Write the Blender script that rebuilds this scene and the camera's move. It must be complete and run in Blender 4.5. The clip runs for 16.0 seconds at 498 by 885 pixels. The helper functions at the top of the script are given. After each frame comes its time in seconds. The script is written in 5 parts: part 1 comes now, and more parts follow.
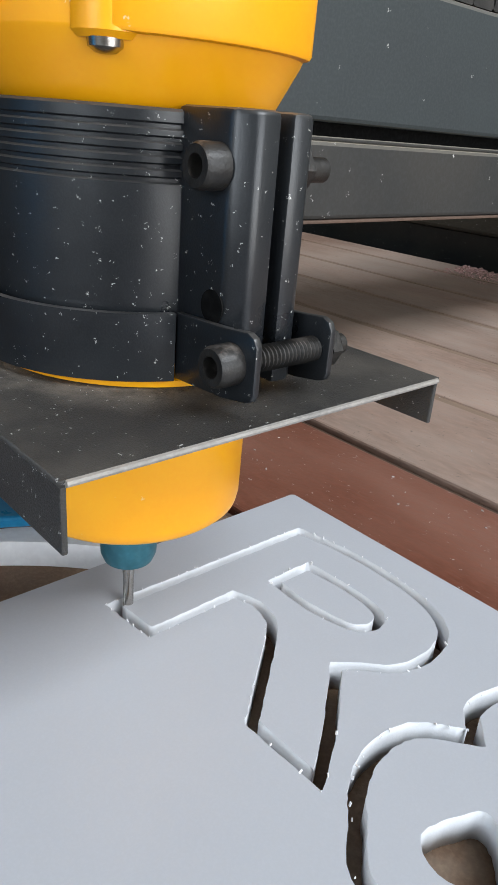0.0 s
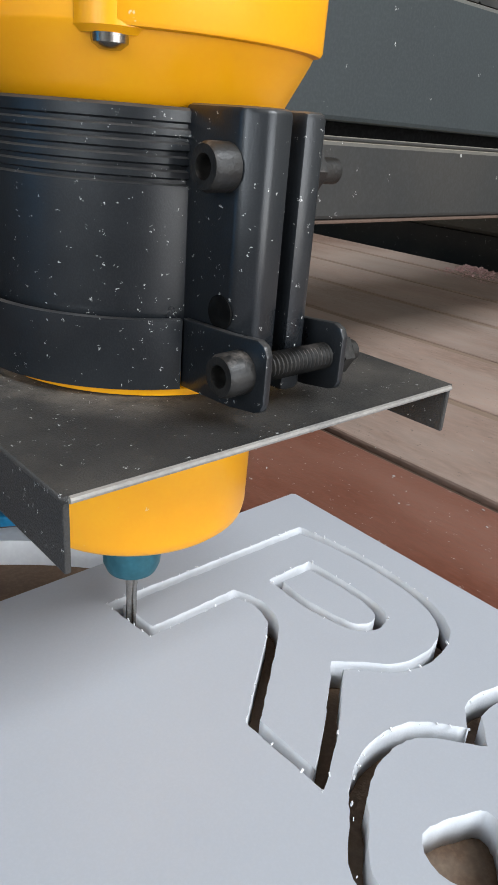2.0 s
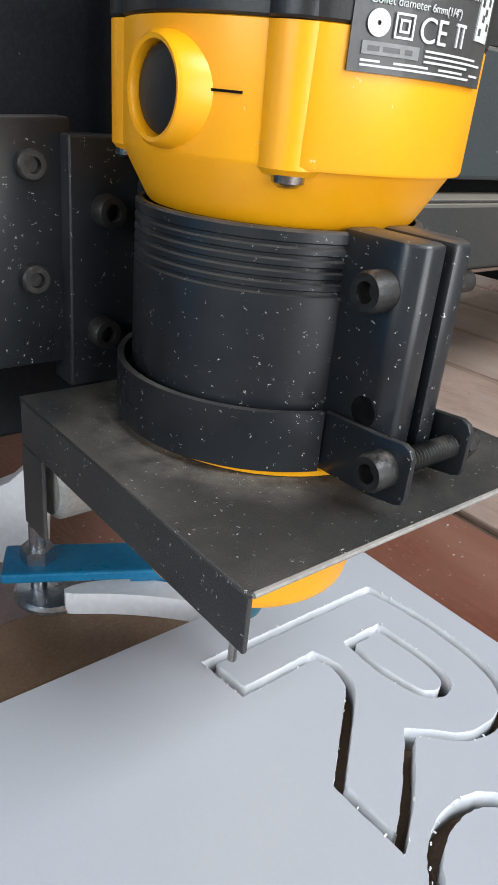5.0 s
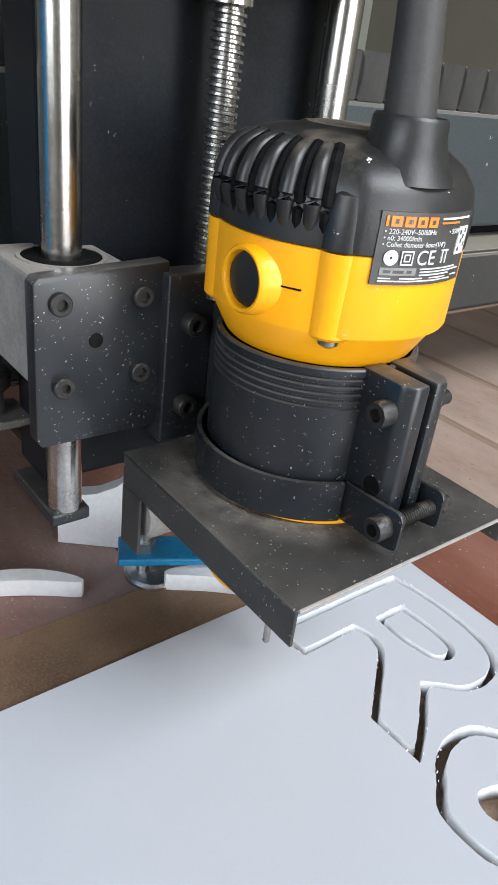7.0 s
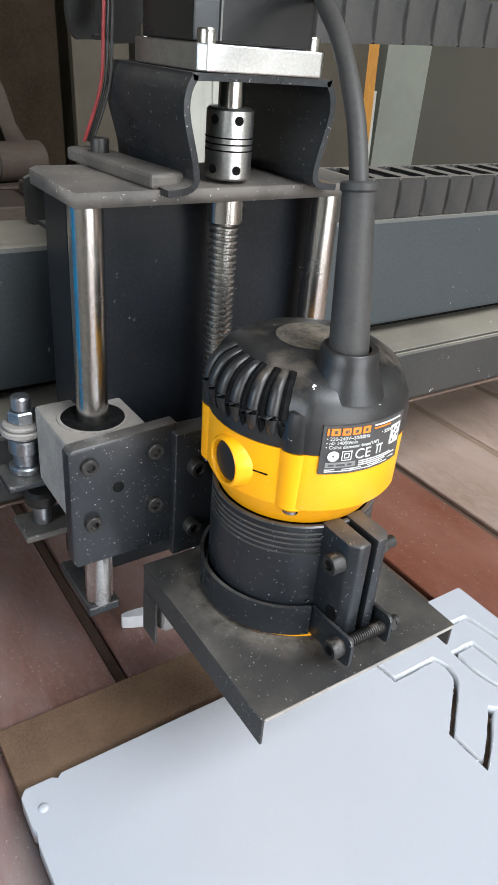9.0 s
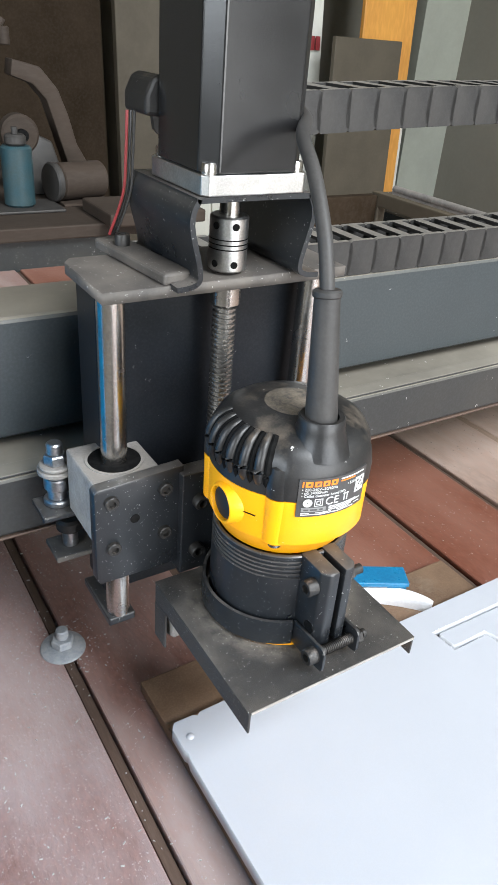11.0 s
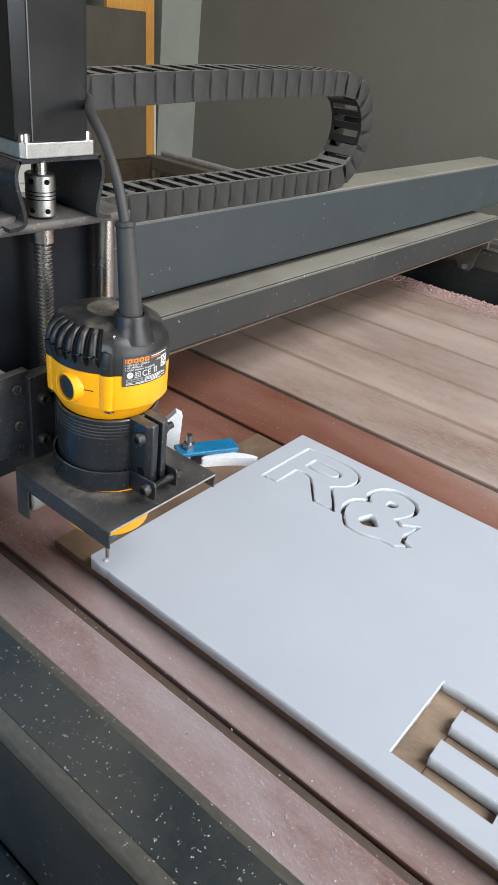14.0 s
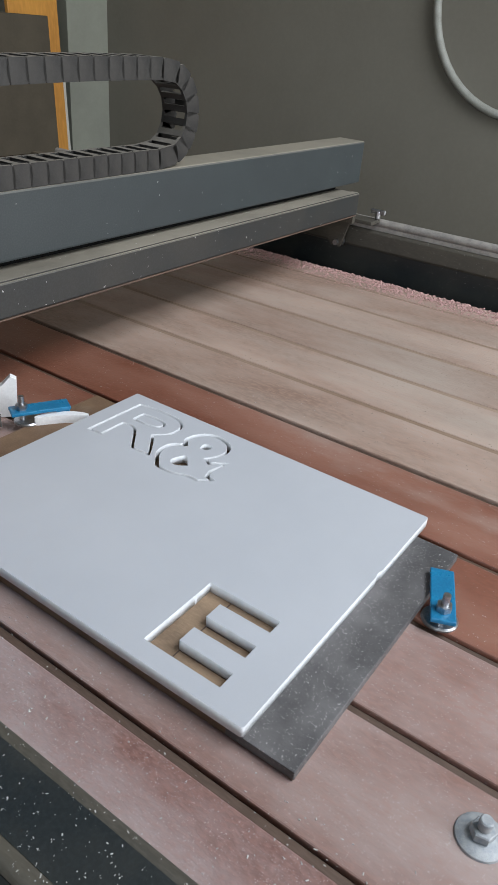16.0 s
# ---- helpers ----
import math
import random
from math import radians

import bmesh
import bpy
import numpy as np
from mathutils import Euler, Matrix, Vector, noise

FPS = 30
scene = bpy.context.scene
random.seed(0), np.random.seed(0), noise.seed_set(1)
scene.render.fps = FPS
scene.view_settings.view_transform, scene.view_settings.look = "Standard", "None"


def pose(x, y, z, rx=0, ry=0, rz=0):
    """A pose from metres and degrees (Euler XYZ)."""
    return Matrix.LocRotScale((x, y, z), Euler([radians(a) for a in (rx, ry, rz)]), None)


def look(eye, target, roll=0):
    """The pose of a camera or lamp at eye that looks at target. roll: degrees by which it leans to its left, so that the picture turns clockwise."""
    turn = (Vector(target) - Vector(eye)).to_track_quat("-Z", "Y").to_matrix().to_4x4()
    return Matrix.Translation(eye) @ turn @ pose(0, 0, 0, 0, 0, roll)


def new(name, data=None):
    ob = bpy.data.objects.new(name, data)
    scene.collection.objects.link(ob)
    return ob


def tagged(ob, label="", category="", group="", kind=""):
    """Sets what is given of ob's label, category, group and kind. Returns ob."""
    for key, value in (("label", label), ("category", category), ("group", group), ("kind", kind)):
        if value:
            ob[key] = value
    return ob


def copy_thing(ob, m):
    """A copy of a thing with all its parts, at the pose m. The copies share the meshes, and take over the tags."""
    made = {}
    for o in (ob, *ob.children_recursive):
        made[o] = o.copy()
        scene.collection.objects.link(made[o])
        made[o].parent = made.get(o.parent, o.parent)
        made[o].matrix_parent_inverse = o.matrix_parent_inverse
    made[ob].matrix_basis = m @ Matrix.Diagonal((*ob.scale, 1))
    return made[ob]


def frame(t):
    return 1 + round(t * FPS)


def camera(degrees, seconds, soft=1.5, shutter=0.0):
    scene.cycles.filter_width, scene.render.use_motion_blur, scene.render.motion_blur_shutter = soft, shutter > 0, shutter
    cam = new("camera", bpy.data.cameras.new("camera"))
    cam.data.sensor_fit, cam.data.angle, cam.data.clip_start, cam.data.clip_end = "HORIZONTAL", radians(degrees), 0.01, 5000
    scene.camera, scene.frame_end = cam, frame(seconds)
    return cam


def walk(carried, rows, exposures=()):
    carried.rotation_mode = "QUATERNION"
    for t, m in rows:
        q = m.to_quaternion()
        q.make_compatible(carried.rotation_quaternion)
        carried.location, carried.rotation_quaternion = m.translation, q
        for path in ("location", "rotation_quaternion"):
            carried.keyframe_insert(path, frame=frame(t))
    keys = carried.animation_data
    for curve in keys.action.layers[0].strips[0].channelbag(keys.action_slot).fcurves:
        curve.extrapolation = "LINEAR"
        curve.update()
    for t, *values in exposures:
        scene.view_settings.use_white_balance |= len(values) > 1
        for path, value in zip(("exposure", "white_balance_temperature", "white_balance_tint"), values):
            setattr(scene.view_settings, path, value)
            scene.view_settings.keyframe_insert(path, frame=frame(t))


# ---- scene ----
cam = camera(38.80, 16.0, soft=1.25)
walk(cam, [
    (0.0, look((0.1188, -0.1869, 0.1667), (0.7445, 0.4792, -0.2394), 4.74)),
    (0.5, look((0.1184, -0.1867, 0.1665), (0.7449, 0.4793, -0.2384), 4.75)),
    (1.0, look((0.1185, -0.1864, 0.1666), (0.7449, 0.4783, -0.2404), 4.82)),
    (1.5, look((0.1186, -0.1866, 0.1665), (0.7439, 0.4794, -0.2402), 4.81)),
    (2.0, look((0.1187, -0.1865, 0.1665), (0.7441, 0.4791, -0.2405), 4.75)),
    (2.5, look((0.1189, -0.1865, 0.1663), (0.7433, 0.4794, -0.2419), 4.74)),
    (3.0, look((0.1191, -0.1864, 0.1667), (0.7432, 0.4789, -0.2432), 4.73)),
    (3.5, look((0.1181, -0.1862, 0.1669), (0.7448, 0.4793, -0.2386), 4.95)),
    (4.0, look((0.1108, -0.1832, 0.1734), (0.7314, 0.4868, -0.2340), 6.40)),
    (4.5, look((0.1041, -0.1759, 0.1872), (0.7053, 0.5035, -0.2335), 7.26)),
    (5.0, look((0.0930, -0.1770, 0.2064), (0.6861, 0.5042, -0.2227), 5.79)),
    (7.5, look((0.0102, -0.2155, 0.2877), (0.5753, 0.4509, -0.1988), 7.92)),
    (8.0, look((-0.0010, -0.2203, 0.3089), (0.5252, 0.4625, -0.1980), 6.09)),
    (8.5, look((-0.0228, -0.2288, 0.3276), (0.4894, 0.4638, -0.1804), 4.93)),
    (9.0, look((-0.0453, -0.2355, 0.3584), (0.4604, 0.4717, -0.1357), 4.99)),
    (11.5, look((-0.1795, -0.2749, 0.4197), (0.3043, 0.4393, -0.0862), 4.86)),
    (12.0, look((-0.2283, -0.2699, 0.4243), (0.2901, 0.4199, -0.0812), 5.26)),
    (12.5, look((-0.2779, -0.2817, 0.4294), (0.2867, 0.3685, -0.0790), 6.09)),
    (13.0, look((-0.2984, -0.3139, 0.4372), (0.3052, 0.3060, -0.0641), 5.69)),
    (13.5, look((-0.3071, -0.3410, 0.4428), (0.3577, 0.2080, -0.0638), 6.84)),
    (14.0, look((-0.3082, -0.3804, 0.4378), (0.3878, 0.1240, -0.0731), 7.15)),
    (14.5, look((-0.3025, -0.4194, 0.4380), (0.4041, 0.0782, -0.0649), 6.48)),
    (15.0, look((-0.2920, -0.4769, 0.4417), (0.4163, 0.0153, -0.0643), 6.28)),
    (15.5, look((-0.2861, -0.5230, 0.4466), (0.4318, -0.0409, -0.0556), 6.11)),
    (16.0, look((-0.2771, -0.5670, 0.4367), (0.4474, -0.0967, -0.0672), 5.06)),
], exposures=[(0.0, 0.20), (3.5, 0.18), (5.0, 0.30), (7.5, 0.54), (9.0, 0.66), (11.5, 0.95), (12.5, 0.85), (13.5, 0.60), (14.5, 0.29), (16.0, 0.07)])

# ---- world and light ----
world = bpy.data.worlds.new("world")
scene.world = world
world.use_nodes = True
wn = world.node_tree.nodes
sky = wn.new("ShaderNodeTexSky")
sky.sky_type, sky.sun_disc = "NISHITA", False
sky.sun_elevation, sky.sun_rotation = radians(38), radians(160)
world.node_tree.links.new(sky.outputs[0], wn["Background"].inputs[0])
wn["Background"].inputs[1].default_value = 0.1

sun = new("sun", bpy.data.lights.new("sun", "SUN"))
sun.data.energy, sun.data.angle, sun.data.color = 0.8, radians(12), (1.0, 0.95, 0.88)
sun.matrix_world = look((0.9, -4.0, 3.2), (0.3, 0.0, 0.0))


def window_light(name, eye, target, w, h, power, colour):
    ob = new(name, bpy.data.lights.new(name, "AREA"))
    ob.data.shape, ob.data.size, ob.data.size_y = "RECTANGLE", w, h
    ob.data.energy, ob.data.color = power, colour
    ob.matrix_world = look(eye, target)
    return ob


# daylight of the big shutter opening and of the side opening
window_light("shutter_daylight", (0.6, -3.95, 0.75), (0.4, 0.0, 0.3), 3.0, 2.4, 105, (0.90, 0.95, 1.0))
window_light("side_daylight", (-2.45, -0.9, 1.0), (0.0, 0.0, 0.2), 1.5, 1.3, 34, (0.86, 0.93, 1.0))
window_light("roof_daylight", (0.9, -2.1, 2.62), (0.9, -2.1, 0.0), 2.2, 1.6, 130, (0.88, 0.94, 1.0))


# ---- materials ----
def mat(name, base, other=None, rough=0.5, metal=0.0, scale=30.0, fine=300.0, bump=0.1, specks=0.0, speck_colour=(0.75, 0.74, 0.72),
        speck_scale=260.0, dust=0.0, dust_colour=(0.30, 0.26, 0.23), streak=(1, 1, 1), island=0.0, mix=0.3, rvar=0.12, coat=0.0, grain=0.25, collar=0.0):
    m = bpy.data.materials.new(name)
    m.use_nodes = True
    nt = m.node_tree
    n, l = nt.nodes, nt.links
    b = n["Principled BSDF"]
    tc = n.new("ShaderNodeTexCoord")
    mp = n.new("ShaderNodeMapping")
    mp.inputs["Scale"].default_value = streak
    l.new(tc.outputs["Object"], mp.inputs[0])
    vec = mp.outputs[0]

    def noise_at(s, detail=4.0, rough_=0.6):
        t = n.new("ShaderNodeTexNoise")
        t.inputs["Scale"].default_value, t.inputs["Detail"].default_value, t.inputs["Roughness"].default_value = s, detail, rough_
        l.new(vec, t.inputs["Vector"])
        return t.outputs["Fac"]

    def ramp(fac, lo, hi):
        r = n.new("ShaderNodeMapRange")
        r.inputs["From Min"].default_value, r.inputs["From Max"].default_value = lo, hi
        l.new(fac, r.inputs["Value"])
        return r.outputs[0]

    def blend(fac, a, c, mode="MIX"):
        x = n.new("ShaderNodeMix")
        x.data_type, x.blend_type = "RGBA", mode
        if isinstance(fac, float):
            x.inputs[0].default_value = fac
        else:
            l.new(fac, x.inputs[0])
        for sock, value in ((x.inputs[6], a), (x.inputs[7], c)):
            if isinstance(value, tuple):
                sock.default_value = (*value[:3], 1)
            else:
                l.new(value, sock)
        return x.outputs[2]

    big, small = noise_at(scale), noise_at(fine, 2.0)
    other = other or tuple(c * 0.8 for c in base)
    col = blend(ramp(big, 0.5 - mix * 0.5, 0.5 + mix * 0.5), base, other)
    col = blend(ramp(small, 0.42, 0.68), col, blend(grain, col, tuple(min(1, c * 1.5 + 0.02) for c in base)))
    if island:
        oi = n.new("ShaderNodeObjectInfo")
        hv = n.new("ShaderNodeHueSaturation")
        r = n.new("ShaderNodeMapRange")
        r.inputs["To Min"].default_value, r.inputs["To Max"].default_value = 1 - island, 1 + island
        l.new(oi.outputs["Random"], r.inputs["Value"])
        l.new(r.outputs[0], hv.inputs["Value"])
        l.new(col, hv.inputs["Color"])
        col = hv.outputs[0]
    if dust:
        d = noise_at(scale * 0.45, 6.0, 0.7)
        geo = n.new("ShaderNodeNewGeometry")
        sep = n.new("ShaderNodeSeparateXYZ")
        l.new(geo.outputs["Normal"], sep.inputs[0])
        up = ramp(sep.outputs["Z"], 0.2, 0.9)
        mul = n.new("ShaderNodeMath")
        mul.operation = "MULTIPLY"
        l.new(up, mul.inputs[0])
        l.new(ramp(d, 0.75 - dust, 0.85 - dust * 0.35), mul.inputs[1])
        col = blend(mul.outputs[0], col, dust_colour)
    if collar:
        flat = n.new("ShaderNodeVectorMath")
        flat.operation = "MULTIPLY"
        flat.inputs[1].default_value = (1, 1, 0)
        l.new(tc.outputs["Object"], flat.inputs[0])
        far_off = n.new("ShaderNodeVectorMath")
        far_off.operation = "LENGTH"
        l.new(flat.outputs[0], far_off.inputs[0])
        heap_ = n.new("ShaderNodeMath")
        heap_.operation = "MULTIPLY"
        l.new(ramp(far_off.outputs["Value"], collar + 0.013, collar), heap_.inputs[0])
        l.new(ramp(noise_at(120.0, 5.0, 0.7), 0.38, 0.62), heap_.inputs[1])
        col = blend(heap_.outputs[0], col, tuple(1.35 * c for c in dust_colour))
    if specks:
        v = n.new("ShaderNodeTexVoronoi")
        v.inputs["Scale"].default_value = speck_scale
        wob = n.new("ShaderNodeTexNoise")
        wob.inputs["Scale"].default_value = speck_scale * 1.7
        l.new(tc.outputs["Object"], wob.inputs["Vector"])
        sub = n.new("ShaderNodeVectorMath")
        sub.operation = "SCALE"
        sub.inputs["Scale"].default_value = 2.6 / speck_scale
        l.new(wob.outputs["Color"], sub.inputs[0])
        add = n.new("ShaderNodeVectorMath")
        l.new(tc.outputs["Object"], add.inputs[0])
        l.new(sub.outputs[0], add.inputs[1])
        l.new(add.outputs[0], v.inputs["Vector"])
        hsv = n.new("ShaderNodeSeparateColor")
        l.new(v.outputs["Color"], hsv.inputs[0])
        pick = ramp(hsv.outputs[0], 1 - specks, 1 - specks + 0.01)
        near = ramp(v.outputs["Distance"], 0.30, 0.20)
        mul = n.new("ShaderNodeMath")
        mul.operation = "MULTIPLY"
        l.new(pick, mul.inputs[0])
        l.new(near, mul.inputs[1])
        col = blend(mul.outputs[0], col, speck_colour)
    l.new(col, b.inputs["Base Color"])
    r = n.new("ShaderNodeMapRange")
    r.inputs["To Min"].default_value, r.inputs["To Max"].default_value = max(0.02, rough - rvar), min(1, rough + rvar)
    l.new(big, r.inputs["Value"])
    l.new(r.outputs[0], b.inputs["Roughness"])
    b.inputs["Metallic"].default_value = metal
    b.inputs["Coat Weight"].default_value = coat
    if bump:
        bp = n.new("ShaderNodeBump")
        bp.inputs["Strength"].default_value, bp.inputs["Distance"].default_value = bump, 0.001
        l.new(small, bp.inputs["Height"])
        l.new(bp.outputs[0], b.inputs["Normal"])
    return m


YELLOW = mat("yellow_plastic", (0.96, 0.425, 0.005), (0.94, 0.385, 0.004), 0.34, scale=40, fine=900, bump=0.02, grain=0.05, specks=0.006, speck_scale=500, speck_colour=(0.9, 0.8, 0.6))
BLACK = mat("black_plastic", (0.010, 0.010, 0.0105), (0.018, 0.017, 0.016), 0.40, scale=60, fine=900, bump=0.06, dust=0.18, specks=0.02, dust_colour=(0.16, 0.13, 0.10))
# near-black that paints in the shade of holes, slits and gaps; also on a hub
SHADE_BLACK = mat("opening_shade_black", (0.003, 0.003, 0.003), (0.005, 0.005, 0.005), 0.8)
COAT = mat("blue_black_powder_coat", (0.0085, 0.0102, 0.0125), (0.0165, 0.0185, 0.0210), 0.30, scale=25, fine=2400, bump=0.05, specks=0.065, speck_scale=1000, speck_colour=(0.50, 0.50, 0.48), dust=0.40, dust_colour=(0.16, 0.145, 0.13))
DUSTY = mat("dust_covered_steel", (0.065, 0.059, 0.054), (0.13, 0.115, 0.10), 0.65, scale=40, fine=1800, bump=0.12, specks=0.05, speck_scale=900)
SCREW = mat("oiled_screw_steel", (0.36, 0.35, 0.33), (0.20, 0.19, 0.18), 0.26, metal=0.9, scale=90, fine=700, bump=0.05)
BENCH = mat("dark_brown_stained_timber", (0.026, 0.017, 0.011), (0.042, 0.028, 0.019), 0.8, scale=9, fine=160, bump=0.2, streak=(0.3, 1, 1))
COAT_CLEAN = mat("deep_blue_steel_paint", (0.0050, 0.0066, 0.0092), (0.0085, 0.0102, 0.0130), 0.36, scale=10, fine=900, bump=0.04, specks=0.006, speck_scale=700, dust=0.4, dust_colour=(0.16, 0.145, 0.13))
GUARD = mat("dusty_black_sheet_steel", (0.0125, 0.0122, 0.0122), (0.050, 0.046, 0.041), 0.55, scale=28, fine=2200, bump=0.5, grain=0.8, specks=0.045, speck_scale=1150, collar=0.041, dust=0.34, dust_colour=(0.120, 0.106, 0.090), mix=0.45)
BOLT = mat("black_oxide_bolt", (0.012, 0.0115, 0.011), (0.028, 0.025, 0.022), 0.46, metal=0.2, scale=200, fine=900, bump=0.15, dust=0.2)
STEEL = mat("polished_steel", (0.52, 0.50, 0.47), (0.38, 0.36, 0.34), 0.24, metal=1.0, scale=60, fine=600, bump=0.03)
BRIGHT = mat("brushed_aluminium", (0.60, 0.60, 0.59), (0.48, 0.48, 0.47), 0.34, metal=1.0, scale=80, fine=900, bump=0.06)
CAST = mat("dusty_cast_aluminium", (0.32, 0.30, 0.275), (0.21, 0.20, 0.19), 0.6, metal=0.25, scale=60, fine=700, bump=0.2, dust=0.35, dust_colour=(0.30, 0.27, 0.24))
TEAL = mat("blue_anodised_nut", (0.035, 0.16, 0.21), (0.028, 0.12, 0.16), 0.38, metal=0.4, scale=120)
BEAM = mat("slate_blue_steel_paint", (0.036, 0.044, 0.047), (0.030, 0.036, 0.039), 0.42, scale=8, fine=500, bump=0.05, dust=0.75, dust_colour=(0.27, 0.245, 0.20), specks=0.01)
RAIL = mat("dark_dusty_rail_paint", (0.013, 0.0175, 0.0195), (0.030, 0.031, 0.028), 0.38, scale=9, fine=420, bump=0.2, specks=0.06, speck_scale=420, dust=0.30, dust_colour=(0.060, 0.058, 0.050), speck_colour=(0.55, 0.55, 0.53))
CHAIN = mat("dusty_black_nylon", (0.015, 0.0145, 0.014), (0.027, 0.025, 0.023), 0.55, scale=40, fine=500, bump=0.1, dust=0.6, dust_colour=(0.22, 0.205, 0.18))
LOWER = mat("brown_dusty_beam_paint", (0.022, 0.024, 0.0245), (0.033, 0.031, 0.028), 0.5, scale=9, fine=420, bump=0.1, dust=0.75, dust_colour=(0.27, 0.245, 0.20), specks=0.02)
RUBBER = mat("grey_rubber", (0.026, 0.025, 0.024), (0.042, 0.039, 0.036), 0.6, scale=60, fine=600, bump=0.1)
CYAN = mat("cyan_gloss_paint", (0.0, 0.335, 0.76), (0.0, 0.315, 0.72), 0.32, scale=3, fine=120, bump=0.01, grain=0.05, dust=0.75, dust_colour=(0.26, 0.36, 0.37), specks=0.006)
PVC = mat("white_foam_board", (0.465, 0.48, 0.515), (0.44, 0.455, 0.49), 0.38, scale=9, fine=1500, bump=0.02, grain=0.05)
SLAT = mat("red_brown_bed_board", (0.175, 0.090, 0.076), (0.285, 0.205, 0.196), 0.55, scale=14, fine=340, grain=0.75, bump=0.7, dust=0.36, dust_colour=(0.40, 0.340, 0.338), specks=0.24, speck_scale=700, speck_colour=(0.52, 0.45, 0.44), streak=(1, 0.45, 1), island=0.05, mix=0.28)
SLAT_RED = mat("swept_red_brown_bed_board", (0.155, 0.050, 0.028), (0.270, 0.135, 0.098), 0.42, scale=7, fine=300, grain=0.45, bump=0.5, dust=0.17, dust_colour=(0.36, 0.28, 0.24), specks=0.05, speck_scale=480, speck_colour=(0.50, 0.45, 0.43), streak=(1, 0.4, 1), island=0.05, mix=0.25)
SLAT_MID = mat("dusty_brick_brown_bed_board", (0.190, 0.092, 0.071), (0.320, 0.222, 0.198), 0.48, scale=9, fine=300, grain=0.6, bump=0.6, dust=0.33, dust_colour=(0.41, 0.345, 0.33), specks=0.16, speck_scale=600, speck_colour=(0.50, 0.44, 0.43), streak=(1, 0.4, 1), island=0.05, mix=0.27)
SLAT_FAR = mat("beige_dusty_bed_board", (0.245, 0.160, 0.122), (0.385, 0.290, 0.240), 0.65, scale=10, fine=220, grain=0.6, bump=0.8, dust=0.30, dust_colour=(0.38, 0.32, 0.275), specks=0.10, speck_scale=260, speck_colour=(0.20, 0.15, 0.12), streak=(1, 0.35, 1), island=0.08, mix=0.22)
SLOT_FAR = mat("dust_filled_slot", (0.21, 0.140, 0.095), (0.30, 0.22, 0.165), 0.75, scale=9, fine=300, bump=0.4, streak=(1, 0.2, 1))
SLOT = mat("brown_slot_strip", (0.110, 0.069, 0.049), (0.068, 0.044, 0.033), 0.6, scale=12, fine=500, bump=0.2, streak=(1, 0.15, 1))
MDF = mat("brown_fibreboard", (0.20, 0.125, 0.075), (0.105, 0.062, 0.038), 0.65, scale=14, fine=700, bump=0.25, dust=0.18, dust_colour=(0.33, 0.28, 0.22))
SPOIL = mat("scuffed_fibreboard", (0.34, 0.235, 0.150), (0.19, 0.130, 0.085), 0.7, scale=26, fine=500, bump=0.3, streak=(1, 0.35, 1), grain=0.12)
MATTOP = mat("grey_dusty_backing", (0.060, 0.058, 0.060), (0.15, 0.143, 0.145), 0.55, scale=16, fine=400, bump=0.4, specks=0.26, speck_scale=560, speck_colour=(0.44, 0.42, 0.41))
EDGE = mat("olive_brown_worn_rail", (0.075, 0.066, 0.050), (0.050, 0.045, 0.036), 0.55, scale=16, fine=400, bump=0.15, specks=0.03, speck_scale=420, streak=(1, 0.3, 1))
WALL = mat("olive_grey_plaster", (0.185, 0.172, 0.140), (0.165, 0.152, 0.122), 0.8, scale=2.2, fine=60, bump=0.12, grain=0.06)
FLOOR = mat("dusty_concrete", (0.17, 0.15, 0.13), (0.10, 0.09, 0.08), 0.8, scale=4, fine=120, bump=0.3)
DOOR = mat("off_white_door_paint", (0.62, 0.61, 0.54), (0.53, 0.52, 0.46), 0.5, scale=5, fine=150, bump=0.05, grain=0.05)
PLANK = mat("orange_plywood", (0.62, 0.29, 0.055), (0.52, 0.23, 0.045), 0.5, scale=6, fine=90, bump=0.1, streak=(1, 1, 0.2))
BROWN = mat("dark_brown_panel", (0.022, 0.0145, 0.0085), (0.036, 0.025, 0.016), 0.9, scale=5, fine=120, bump=0.1)
TAN = mat("tan_board", (0.082, 0.066, 0.044), (0.064, 0.051, 0.034), 0.7, scale=6, fine=100, bump=0.06, grain=0.08)
BLUE = mat("blue_film", (0.010, 0.17, 0.33), (0.008, 0.13, 0.27), 0.3, scale=60, fine=400, bump=0.1)
CHIPS = mat("pink_white_chips", (0.50, 0.33, 0.31), (0.40, 0.22, 0.20), 0.8, scale=300, fine=900, bump=0.4, mix=0.9)
FOAM = mat("white_foam_core", (0.64, 0.655, 0.68), (0.56, 0.575, 0.60), 0.6, scale=90, fine=1500, bump=0.08, grain=0.05)
WHITECHIP = mat("white_plastic_chip", (0.80, 0.80, 0.81), (0.74, 0.74, 0.75), 0.5)
CRUMB = mat("dull_white_crumb", (0.46, 0.45, 0.44), (0.34, 0.33, 0.32), 0.7)
LABEL = mat("dark_label_film", (0.045, 0.044, 0.044), (0.06, 0.058, 0.056), 0.35, scale=90)
INK = mat("pale_label_ink", (0.62, 0.62, 0.60), (0.5, 0.5, 0.49), 0.5)
ORANGE = mat("orange_label_ink", (0.85, 0.22, 0.02), (0.75, 0.19, 0.02), 0.45)
RED = mat("red_paint", (0.26, 0.022, 0.025), (0.18, 0.02, 0.02), 0.5)
ZINC = mat("zinc_plated_steel", (0.55, 0.56, 0.58), (0.36, 0.37, 0.39), 0.34, metal=1.0, scale=150, fine=700, bump=0.15)
